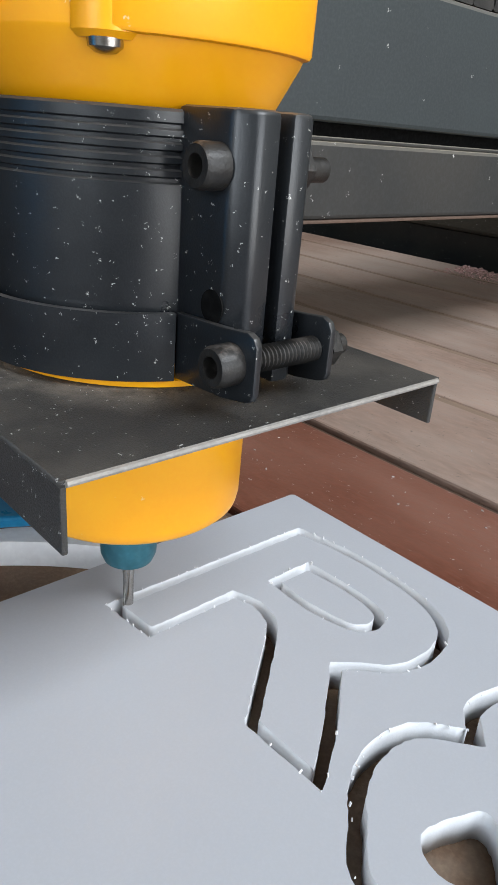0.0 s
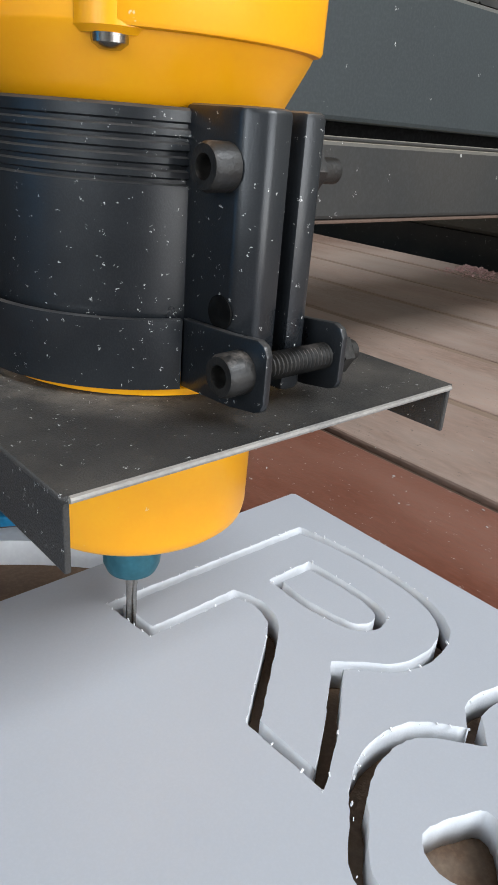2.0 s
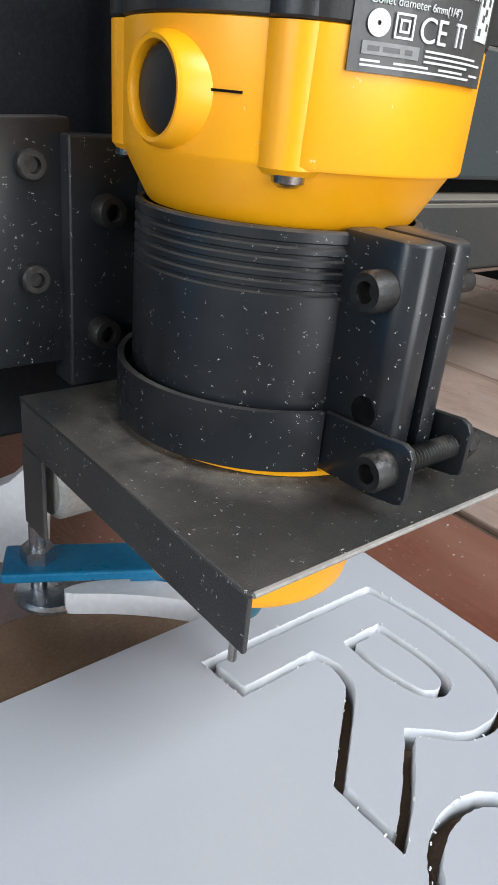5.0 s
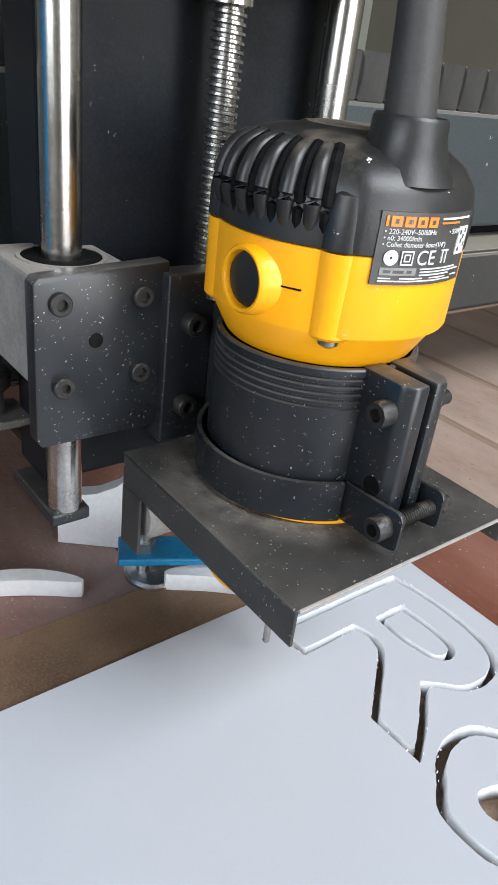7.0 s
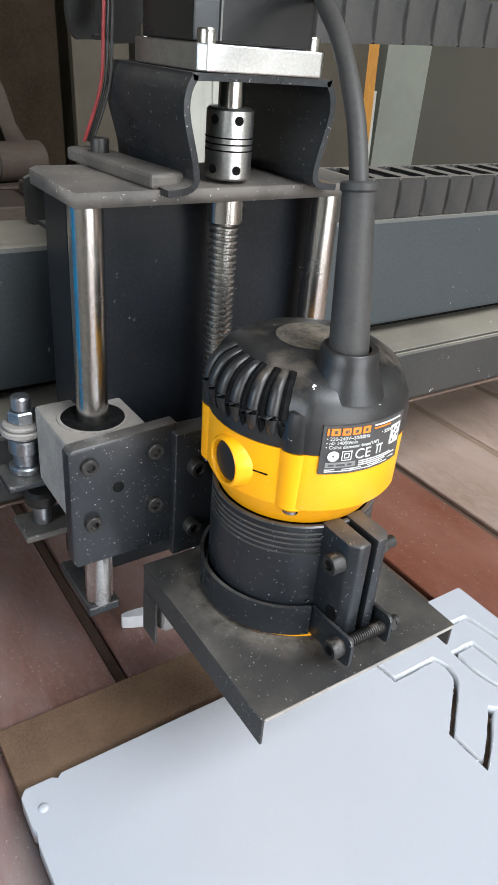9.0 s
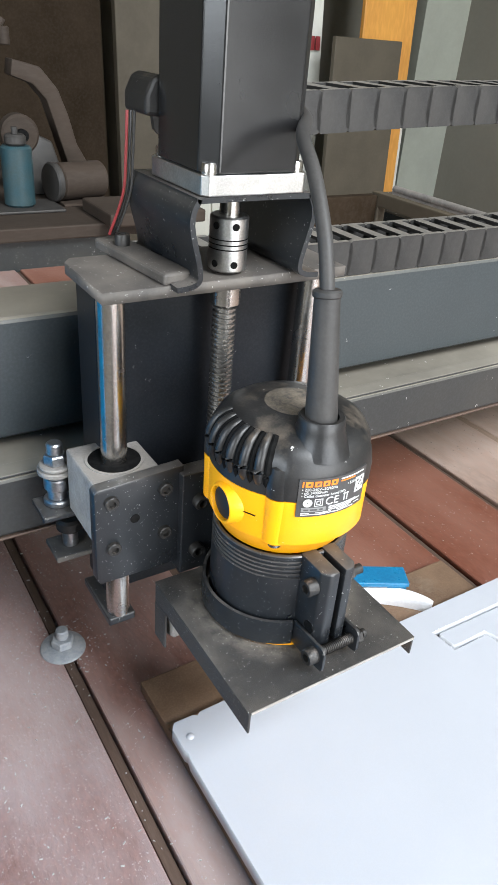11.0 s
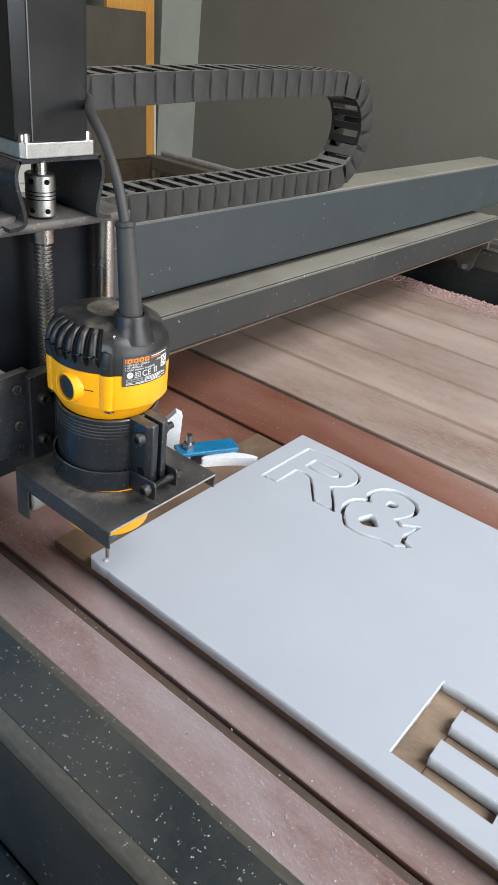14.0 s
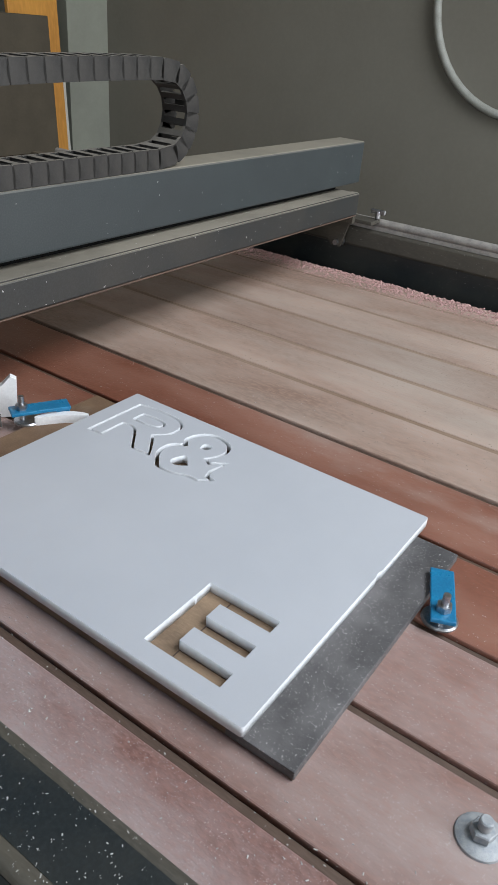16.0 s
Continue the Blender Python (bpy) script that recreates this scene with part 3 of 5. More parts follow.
# brush cap facing -x
capm = Matrix.Translation((-0.0405, -0.0062, 0.1722)) @ Matrix.Rotation(radians(-1), 4, "Z") @ Matrix.Rotation(radians(-90), 4, "Y")
ring = part("brush_ring", bm_lathe([(0.0088, -0.006), (0.0122, -0.006), (0.0108, 0.0022), (0.0100, 0.0030), (0.0091, 0.0028), (0.0088, 0.0018), (0.0088, -0.006)], 40, None, capm), YELLOW, router, "round yellow rim", True)
part("brush_cap", bm_lathe([(0, 0.0016), (0.0060, 0.0017), (0.0082, 0.0012), (0.0087, 0.0004), (0.0087, -0.004)], 32, None, capm), BLACK, ring, "black brush cap", True)

top = loft([section(SEAM + 0.0003, 0.0408, 1.0), section(SEAM + 0.0008, 0.0413, 1.0), section(0.1960, 0.0415, 1.0), section(0.2040, 0.0405, 0.8), section(0.2100, 0.0370, 0.5), section(0.2140, 0.0310, 0.4), section(0.2160, 0.0235, 0.2), section(0.2165, 0.0180, 0.1), section(0.2175, 0.0160, 0.0)])
cap = part("top_cover", top, BLACK, router, "black vented top cover", True)
for a, rb in BOSSES:
    c, s = math.cos(radians(a)), math.sin(radians(a))
    part("corner_rib", bm_lathe([(0, SEAM + 0.0003), (0.0080, SEAM + 0.0003), (0.0084, SEAM + 0.0008), (0.0084, 0.1960), (0.0070, 0.2020), (0.0030, 0.2050), (0, 0.2055)], 24, None, Matrix.Translation((rb * c, rb * s, 0))), BLACK, cap, "", True)
for k in range(6):
    a = radians(-203 + 11.5 * k)
    c, s = math.cos(a), math.sin(a)
    path = [(0.0378 * c, 0.0378 * s, 0.1885), (0.0412 * c, 0.0412 * s, 0.1965), (0.0404 * c, 0.0404 * s, 0.2035), (0.0368 * c, 0.0368 * s, 0.2098), (0.0305 * c, 0.0305 * s, 0.2132)]
    q = smooth_path(path, 4)
    part("vent_rib", bm_tube(q, 0.0026, 10, None, [0.0016 + 0.0012 * math.sin(math.pi * i / (len(q) - 1)) ** 0.5 for i in range(len(q))]), BLACK, cap, "", True)
    a2 = radians(-203 + 11.5 * (k + 0.5))
    c, s = math.cos(a2), math.sin(a2)
    path = [(0.0392 * c, 0.0392 * s, 0.1900), (0.0409 * c, 0.0409 * s, 0.1965), (0.0400 * c, 0.0400 * s, 0.2035), (0.0365 * c, 0.0365 * s, 0.2096), (0.0308 * c, 0.0308 * s, 0.2130)]
    # near-black tube on the closed cover paints the shade inside the vent slot
    part("vent_slot", bm_tube(smooth_path(path, 4), 0.0019, 8), SHADE_BLACK, cap, "", True)
part("dust_disc", bm_lathe([(0, 0.2182), (0.0120, 0.2181), (0.0150, 0.2176), (0.0155, 0.2166)], 32), mat("settled_brown_dust", (0.17, 0.14, 0.105), (0.05, 0.045, 0.04), 0.8, scale=160, fine=700, bump=0.4, mix=0.35), cap, "brown dust settled on the emblem")
bx, by = -0.003, -0.0265
part("boot_collar", bm_lathe([(0.0165, 0.2060), (0.0135, 0.2120), (0.0115, 0.2180), (0.0113, 0.2225), (0.0105, 0.2235), (0.0082, 0.2230), (0.0082, 0.2080)], 32, None, Matrix.Translation((bx, by, 0))), BLACK, cap, "", True)
boot_top = (-0.0032, -0.0185, 0.280)
cord = part("cord_boot", bm_cyl((bx, by, 0.216), boot_top, 0.0079, 28, 0.0006, None, 0.0058), RUBBER, router, "grey rubber strain relief", True)
part("boot_lip", bm_cyl((-0.0032, -0.0188, 0.2775), (-0.0031, -0.0182, 0.2812), 0.0066, 28, 0.0008), RUBBER, cord, "", True)
part("power_cord", bm_tube(smooth_path([(-0.0032, -0.0187, 0.279), (0.0001, -0.008, 0.3006), (0.0059, 0.012, 0.3224), (0.0143, 0.035, 0.3351), (0.0330, 0.060, 0.3400), (0.0400, 0.085, 0.3420), (0.0420, 0.120, 0.340)], 8), 0.0034, 14), RUBBER, router, "grey power cord bending upwards", True)


# rating label on the -y face, wrapped to the curve
def wrap_strip(a0, a1, z0, z1, r, n=10):
    bm = bmesh.new()
    lo, hi = [], []
    for i in range(n + 1):
        a = radians(a0 + (a1 - a0) * i / n)
        rr = head_r(a, r)
        lo.append([bm.verts.new((q * math.cos(a), q * math.sin(a), z0)) for q in (rr, rr - 0.001)])
        hi.append([bm.verts.new((q * math.cos(a), q * math.sin(a), z1)) for q in (rr, rr - 0.001)])
    for i in range(n):
        bm.faces.new((lo[i][0], lo[i + 1][0], hi[i + 1][0], hi[i][0]))
        bm.faces.new((hi[i][0], hi[i + 1][0], hi[i + 1][1], hi[i][1]))
        bm.faces.new((lo[i][1], lo[i + 1][1], lo[i + 1][0], lo[i][0]))
    for i in (0, n):
        bm.faces.new((lo[i][0], hi[i][0], hi[i][1], lo[i][1]))
    bmesh.ops.recalc_face_normals(bm, faces=bm.faces)
    return bm


label = part("rating_label", wrap_strip(-119, -68, 0.1785, 0.1995, 0.0418), LABEL, router, "dark rating label with pale print")


def label_text(body, a, z, size, material):
    cu = bpy.data.curves.new("print", "FONT")
    cu.body, cu.size, cu.extrude, cu.align_x = body, size, 0.00012, "LEFT"
    ob = bpy.data.objects.new("print", cu)
    scene.collection.objects.link(ob)
    me = bpy.data.meshes.new_from_object(ob.evaluated_get(bpy.context.evaluated_depsgraph_get()))
    bpy.data.objects.remove(ob)
    for v in me.vertices:
        ang = radians(a) + v.co.x / 0.0442
        rr = head_r(ang, 0.0420) + v.co.z
        v.co = (rr * math.cos(ang), rr * math.sin(ang), z + v.co.y)
    me.materials.append(material)
    ob = new("print", me)
    ob.parent = label
    return ob


def label_bar(a0, a1, z0, z1, material):
    part("print_bar", wrap_strip(a0, a1, z0, z1, 0.0421, 3), material, label)


def label_ring(a, z, r0, r1, n, material, turn=0.0):
    """A flat ring, or with four corners a square outline, laid on the label."""
    bm = bmesh.new()
    rows = []
    for i in range(n):
        u = 2 * math.pi * i / n + turn
        row = []
        for r in (r0, r1):
            ang = radians(a) + r * math.cos(u) / 0.0442
            rr = head_r(ang, 0.0423)
            row.append(bm.verts.new((rr * math.cos(ang), rr * math.sin(ang), z + r * math.sin(u))))
        rows.append(row)
    for i in range(n):
        p, q = rows[i], rows[(i + 1) % n]
        bm.faces.new((p[0], p[1], q[1], q[0]))
    part("print_mark", bm, material, label)


for a0, a1 in ((-117, -116), (-115, -110.5), (-109.5, -105), (-104, -99.5), (-98.5, -94)):
    label_bar(a0, a1, 0.1955, 0.1984, ORANGE)
for a0, a1 in ((-113.6, -111.9), (-108.2, -106.0), (-102.8, -101.0), (-97.2, -95.4)):
    label_bar(a0, a1, 0.1963, 0.1976, LABEL)
label_bar(-91.5, -72, 0.1976, 0.1982, INK)
label_bar(-91.5, -80, 0.1964, 0.1969, ORANGE)
label_text("\u2022 220-240V~50/60Hz", -117, 0.1934, 0.0021, INK)
label_text("\u2022 550W", -86, 0.1934, 0.0021, INK)
label_text("\u2022 n0: 34000/min", -117, 0.1916, 0.0020, INK)
label_text("\u2022 Collet diameter 6mm(1/4\")", -117, 0.1898, 0.0020, INK)
label_ring(-112.5, 0.1867, 0.0004, 0.0023, 24, INK)
label_ring(-105.5, 0.1867, 0.0024, 0.0030, 4, INK, math.pi / 4)
label_ring(-105.5, 0.1867, 0.0010, 0.0016, 4, INK, math.pi / 4)
label_text("CE", -101.0, 0.1846, 0.0062, INK)
label_bar(-87.5, -86.8, 0.1848, 0.1884, INK)
label_bar(-85.2, -84.5, 0.1848, 0.1884, INK)
label_bar(-88.2, -83.8, 0.1884, 0.1889, INK)
label_bar(-78.5, -70.5, 0.1868, 0.1952, INK)
for a0, z0 in ((-77.6, 0.1928), (-73.6, 0.1932), (-76.2, 0.1902), (-72.8, 0.1890), (-77.4, 0.1878), (-74.8, 0.1914)):
    label_bar(a0, a0 + 1.6, z0, z0 + 0.0013, LABEL)
label_bar(-116, -100, 0.1815, 0.1837, mat("grey_label_field", (0.22, 0.22, 0.215), (0.18, 0.18, 0.175), 0.5))
label_bar(-114.5, -102, 0.1821, 0.1830, LABEL)
for z0, a1 in ((0.1831, -76), (0.1822, -72), (0.1813, -80)):
    label_bar(-98, a1, z0, z0 + 0.0004, INK)
label_bar(-116, -72, 0.1803, 0.1807, INK)
label_bar(-116, -78, 0.1795, 0.1799, INK)

# clamp: ridged sleeve with two split lugs
clamp = thing("spindle_clamp", "blue-black metal spindle clamp with ridged top and two lugs", "clamp")
HEAD.append(clamp)
CR = 0.0372
prof = [(0.0342, 0.0990), (CR, 0.0990), (CR, 0.1335)]
z = 0.1335
for k in range(5):
    prof += [(CR, z), (CR - 0.0008, z + 0.0004), (CR - 0.0008, z + 0.0011), (CR, z + 0.0015), (CR, z + 0.0024)]
    z += 0.0026
prof += [(CR, 0.1474), (CR - 0.0006, 0.1480), (0.0352, 0.1480), (0.0350, 0.0990)]
part("sleeve", bm_lathe(prof, 96), COAT, clamp, "", True)
SX = 0.0007
lug = [(SX - 0.0112, -0.0335), (SX - 0.0112, -0.0512), (SX - 0.0075, -0.0550), (SX - 0.0017, -0.0550), (SX - 0.0017, -0.0335)]
part("lug", bm_prism(lug, 0.0930, 0.1490, bevel=0.0012), COAT, clamp, "", True)
lug2 = [(SX + 0.0016, -0.0335), (SX + 0.0016, -0.0548), (SX + 0.0066, -0.0550), (SX + 0.0100, -0.0512), (SX + 0.0100, -0.0335)]
part("lug", bm_prism(lug2, 0.0930, 0.1490, bevel=0.0012), COAT, clamp, "", True)
socket_bolt("clamp_bolt", (SX - 0.0112, -0.0475, 0.1382), (-1, 0, 0), 0.0046, clamp, 0.0058)
part("bolt_thread", bm_cyl((SX - 0.011, -0.0475, 0.1382), (SX + 0.0185, -0.0475, 0.1382), 0.0027, 16), BOLT, clamp, "", True)
# no real recess: the hole's shade is a near-black disc on the lug
part("bolt_hole", bm_lathe([(0.0, -0.0001), (0.0036, -0.0001), (0.0036, 0.0003), (0.0, 0.0003)], 24, None, Matrix.Translation((SX - 0.0112, -0.0480, 0.1105)) @ Matrix.Rotation(radians(-90), 4, "Y")), SHADE_BLACK, clamp, "near-black disc painting the shade of an empty bolt hole")
part("lug_nut", bm_cyl((SX + 0.0100, -0.0475, 0.1382), (SX + 0.0125, -0.0475, 0.1382), 0.0042, 6), BOLT, clamp)
part("shoulder", bm_box(-0.0200, 0.0285, 0.0240, 0.0398, 0.0985, 0.1500, 0.002), COAT, clamp, "dark mounting block behind the sleeve")

# guard plate with a strap clamp
guard = thing("dust_guard_plate", "dusty black folded sheet steel guard plate under the clamp", "guard plate")
HEAD.append(guard)
GX0, GX1, GY0, GY1, GZ = -0.0560, 0.0530, -0.0660, 0.0405, 0.0895


def plate_with_hole():
    n = 64
    loop = [(0.0345 * math.cos(2 * math.pi * i / n), 0.0345 * math.sin(2 * math.pi * i / n)) for i in range(n)]
    return curve_mesh([[(GX0, GY0), (GX1, GY0), (GX1, GY1), (GX0, GY1)], loop], GZ - 0.0014, GZ)


part("top_plate", plate_with_hole(), GUARD, guard)
part("fold", bm_box(GX0, GX0 + 0.0013, GY0, GY1, GZ - 0.0150, GZ - 0.0012, 0.0004), GUARD, guard, "folded side lip")
part("fold", bm_box(GX1 - 0.0013, GX1, GY0, GY1, GZ - 0.0130, GZ - 0.0012, 0.0004), GUARD, guard, "folded side lip")
part("worn_edge", bm_cyl((GX0 + 0.001, GY0 - 0.0002, GZ - 0.0007), (GX1 - 0.001, GY0 - 0.0002, GZ - 0.0007), 0.00075, 8), CAST, guard, "bare worn steel edge", True)
part("rear_tab", bm_box(GX0 - 0.0002, GX0 + 0.0012, GY1 - 0.014, GY1, GZ - 0.0420, GZ - 0.0150, 0.0004), GUARD, guard)
part("nozzle", bm_cyl((GX0 + 0.004, GY1 - 0.006, GZ - 0.026), (GX0 + 0.030, GY1 - 0.006, GZ - 0.026), 0.0125, 28, 0.002), CAST, guard, "grey round nozzle", True)
strap = thing("strap_clamp", "blue-black steel strap with two bolted tabs", "strap clamp")
HEAD.append(strap)
SR = 0.0412
band = bm_lathe([(SR - 0.0018, 0.0915), (SR, 0.0915), (SR, 0.1070), (SR - 0.0018, 0.1070), (SR - 0.0018, 0.0915)], 96)
doomed = [f for f in band.faces if f.calc_center_median().y < -0.030 and -0.0122 < f.calc_center_median().x < 0.0130]
bmesh.ops.delete(band, geom=doomed, context="FACES")
part("band", band, COAT, strap, "", True)
for x, y0, y1 in ((-0.0126, -0.0380, -0.0650), (0.0118, -0.0380, -0.0625)):
    tab = bm_prism([(y0, 0.0918), (y1 + 0.0100, 0.0925), (y1 + 0.0025, 0.0937), (y1 + 0.0006, 0.0945), (y1, 0.0962), (y1, 0.1060), (y1 + 0.0010, 0.1078), (y1 + 0.0030, 0.1086), (y1 + 0.0110, 0.1078), (y0, 0.1072)], 0, 0.0018, None,
                   Matrix.Translation((x, 0, 0)) @ Matrix(((0, 0, 1, 0), (1, 0, 0, 0), (0, 1, 0, 0), (0, 0, 0, 1))), 0.0004)
    part("tab", tab, COAT, strap, "", True)
socket_bolt("strap_bolt", (-0.0126, -0.0580, 0.1010), (-1, 0, 0), 0.0045, strap, 0.0058)
thread = bm_cyl((-0.0125, -0.0580, 0.1010), (0.0205, -0.0580, 0.1010), 0.0025, 16)
for k in range(22):
    bm_lathe([(0.0024, -0.0004), (0.0030, 0), (0.0024, 0.0004)], 14, thread, Matrix.Translation((-0.0060 + 0.00115 * k, -0.0580, 0.1010)) @ Matrix.Rotation(radians(90), 4, "Y"))
part("strap_thread", thread, BOLT, strap, "threaded rod", True)
part("strap_nut", bm_cyl((0.0137, -0.0580, 0.1010), (0.0168, -0.0580, 0.1010), 0.0046, 6), BOLT, strap)

# z slide: bearing blocks and face plates
slide = thing("z_slide", "dark bolted slide plates with cast aluminium bearing blocks", "slide")
HEAD.append(slide)
RX0, RX1, RY = -0.0672, 0.0580, 0.0720


def bearing(x):
    bm = bm_box(x - 0.0205, x + 0.0205, 0.0525, 0.0950, 0.1180, 0.1600, 0.0015)
    b = part("bearing_block", bm, CAST, slide, "dusty cast aluminium bearing block", False)
    # the bore is not cut; a near-black disc gives its inner shade
    part("bore", bm_lathe([(0.0, 0.1603), (0.0150, 0.1603), (0.0150, 0.1590), (0.0, 0.1590)], 32, None, Matrix.Translation((x, RY, 0))), SHADE_BLACK, b, "near-black disc painting the shade inside the bearing bore")
    part("bore_rim", bm_lathe([(0.0150, 0.1598), (0.0150, 0.1607), (0.0165, 0.1607), (0.0165, 0.1598)], 32, None, Matrix.Translation((x, RY, 0))), CAST, b, "", True)


bearing(RX0)
bearing(RX1)
part("face_plate", bm_prism([(-0.0900, 0.1000), (-0.0880, 0.0968), (-0.0370, 0.0968), (-0.0370, 0.1640), (-0.0880, 0.1612), (-0.0900, 0.1590)], 0, 0.0075, None, Matrix.Translation((0, 0.0520, 0)) @ Matrix.Rotation(radians(90), 4, "X"), 0.0008), COAT, slide, "", True)
part("face_plate", bm_box(0.0285, 0.0720, 0.0445, 0.0520, 0.0968, 0.1620, 0.0008), COAT, slide)
part("cross_plate", bm_box(-0.0400, 0.0285, 0.0400, 0.0515, 0.0900, 0.1600, 0.0008), COAT, slide)
for x, z_ in ((-0.0808, 0.1520), (-0.0800, 0.1208), (-0.0488, 0.1520), (-0.0488, 0.1222), (0.038, 0.152), (0.038, 0.121), (0.066, 0.152), (0.066, 0.121)):
    b = socket_bolt("plate_bolt", (x, 0.0445, z_), (0, -1, 0), 0.0041, slide, 0.0030)
# pilot hole drawn as a near-black disc, its shade put into the colour
part("pilot_hole", bm_lathe([(0, 0.0), (0.0028, 0.0), (0.0028, 0.0003), (0, 0.0003)], 20, None, Matrix.Translation((-0.0668, 0.0445, 0.1368)) @ Matrix.Rotation(radians(90), 4, "X")), SHADE_BLACK, slide)
for x, z_ in ((-0.0290, 0.1409), (-0.0303, 0.1064)):
    socket_bolt("plate_bolt", (x, 0.0400, z_), (0, -1, 0), 0.0046, slide, 0.0050)

# ---- x carriage: keyed in x and y only ----
CARR = []
carr = thing("z_axis_carriage", "tall dark steel carriage with chrome guide rods and lead screw", "carriage")
CARR.append(carr)
part("back_box", bm_box(-0.0700, 0.0680, 0.0860, 0.1150, 0.0900, 0.2960, 0.0012), COAT_CLEAN, carr, "dark folded steel back box")
for x in (RX0, RX1):
    part("rod_foot", bm_box(x - 0.0090, x + 0.0090, 0.0650, 0.1100, 0.0800, 0.0862, 0.0012), COAT, carr)
part("rail_block", bm_box(-0.0450, 0.0450, 0.1152, 0.1320, 0.1000, 0.2700, 0.0010), COAT, carr)
tp = curve_mesh([[(-0.0770, 0.0570), (0.0700, 0.0570), (0.0700, 0.1170), (-0.0720, 0.1170), (-0.0770, 0.1100)]], 0.2970, 0.3030)
part("top_plate", tp, DUSTY, carr, "dusty steel top plate")
for x in (RX0, RX1):
    part("guide_rod", bm_cyl((x, RY, 0.0860), (x, RY, 0.2970), 0.0074, 40), STEEL, carr, "chromed guide rod", True)
SCX, SCY = -0.0015, 0.0700
screw = bm_cyl((SCX, SCY, 0.0900), (SCX, SCY, 0.2970), 0.0054, 24)
for k in range(64):
    bm_lathe([(0.0053, -0.0010), (0.0067, -0.0005), (0.0067, 0.0005), (0.0053, 0.0010)], 24, screw, Matrix.Translation((SCX, SCY, 0.0940 + 0.0030 * k)) @ Matrix.Rotation(radians(5), 4, "Y"))
part("lead_screw", screw, SCREW, carr, "ball screw with wide thread", True)
part("screw_collar", bm_cyl((SCX, SCY, 0.2850), (SCX, SCY, 0.2968), 0.0085, 28, 0.0008), STEEL, carr, "round steel collar", True)
coup = part("coupling", bm_cyl((SCX, SCY, 0.3045), (SCX, SCY, 0.3330), 0.0102, 36, 0.0010), BRIGHT, carr, "bright flexible shaft coupling", True)
# slits are near-black rings that paint in their shade
for z_ in (0.3165, 0.3190, 0.3215):
    part("coupling_slit", bm_lathe([(0.0101, z_ - 0.0003), (0.01035, z_ - 0.0003), (0.01035, z_ + 0.0003), (0.0101, z_ + 0.0003)], 36, None, Matrix.Translation((SCX, SCY, 0))), SHADE_BLACK, coup)
for z_ in (0.3090, 0.3285):
    for a in (-100, -160):
        d = Vector((math.cos(radians(a)), math.sin(radians(a)), 0))
        part("set_screw", bm_cyl(Vector((SCX, SCY, z_)) + d * 0.0095, Vector((SCX, SCY, z_)) + d * 0.0105, 0.0019, 12), SHADE_BLACK, coup)
part("motor_shaft", bm_cyl((SCX, SCY, 0.3330), (SCX, SCY, 0.3470), 0.0055, 20), STEEL, carr, "", True)
part("clamp_bar", join(bmesh.new(), bm_box(-0.0085, 0.0085, -0.0370, 0.0370, 0.3030, 0.3090, 0.0015), Matrix.Translation((-0.0400, 0.0950, 0)) @ Matrix.Rotation(radians(6), 4, "Z")), DUSTY, carr, "worn flat clamp bar")
socket_bolt("bar_bolt", (-0.0430, 0.1130, 0.3090), (0, 0, 1), 0.0042, carr, 0.0060)


def c_bracket(x0, x1):
    """Motor bracket folded to a C, with flared feet."""
    pts = [(x0 - 0.010, 0.3040), (x0, 0.3055), (x0 + 0.001, 0.3120), (x0 - 0.004, 0.3330), (x0 - 0.001, 0.3445), (x0 + 0.006, 0.3462), (x1 - 0.006, 0.3462), (x1 + 0.001, 0.3445), (x1 + 0.004, 0.3330), (x1 - 0.001, 0.3120), (x1, 0.3055), (x1 + 0.010, 0.3040)]
    bm = bmesh.new()
    q = smooth_path([(a, b, 0) for a, b in pts], 4)
    vs = []
    for i, p in enumerate(q):
        d = (q[min(i + 1, len(q) - 1)] - q[max(i - 1, 0)]).normalized()
        nrm = Vector((d.y, -d.x, 0)) * 0.0028
        vs.append([bm.verts.new((u.x, y, u.y)) for u in (p, p + nrm) for y in (0.0500, 0.1230)])
    for a, b in zip(vs, vs[1:]):
        for i, j in ((0, 1), (1, 3), (3, 2), (2, 0)):
            bm.faces.new((a[i], a[j], b[j], b[i]))
    for e in (vs[0], vs[-1]):
        bm.faces.new((e[0], e[1], e[3], e[2]))
    bmesh.ops.recalc_face_normals(bm, faces=bm.faces)
    return bm


part("motor_bracket", c_bracket(-0.0310, 0.0350), COAT, carr, "black folded motor bracket", True)
motor = thing("stepper_motor", "long black square stepper motor with aluminium flange", "motor")
CARR.append(motor)
MX, MY, HM = 0.0010, 0.0790, 0.0300
oct_ = lambda h, c: [(MX - h + c, MY - h), (MX + h - c, MY - h), (MX + h, MY - h + c), (MX + h, MY + h - c), (MX + h - c, MY + h), (MX - h + c, MY + h), (MX - h, MY + h - c), (MX - h, MY - h + c)]
part("flange", bm_prism(oct_(HM, 0.003), 0.3465, 0.3560, bevel=0.0006), BRIGHT, motor, "bright aluminium flange")
part("motor_body", bm_prism(oct_(HM - 0.0010, 0.0075), 0.3562, 0.5100, bevel=0.0008), mat("satin_black_motor_paint", (0.006, 0.006, 0.0065), (0.011, 0.011, 0.0115), 0.25, scale=20, fine=600, bump=0.03), motor, "black laminated motor body")
part("end_cap", bm_prism(oct_(HM, 0.005), 0.5102, 0.5300, bevel=0.0008), BRIGHT, motor)
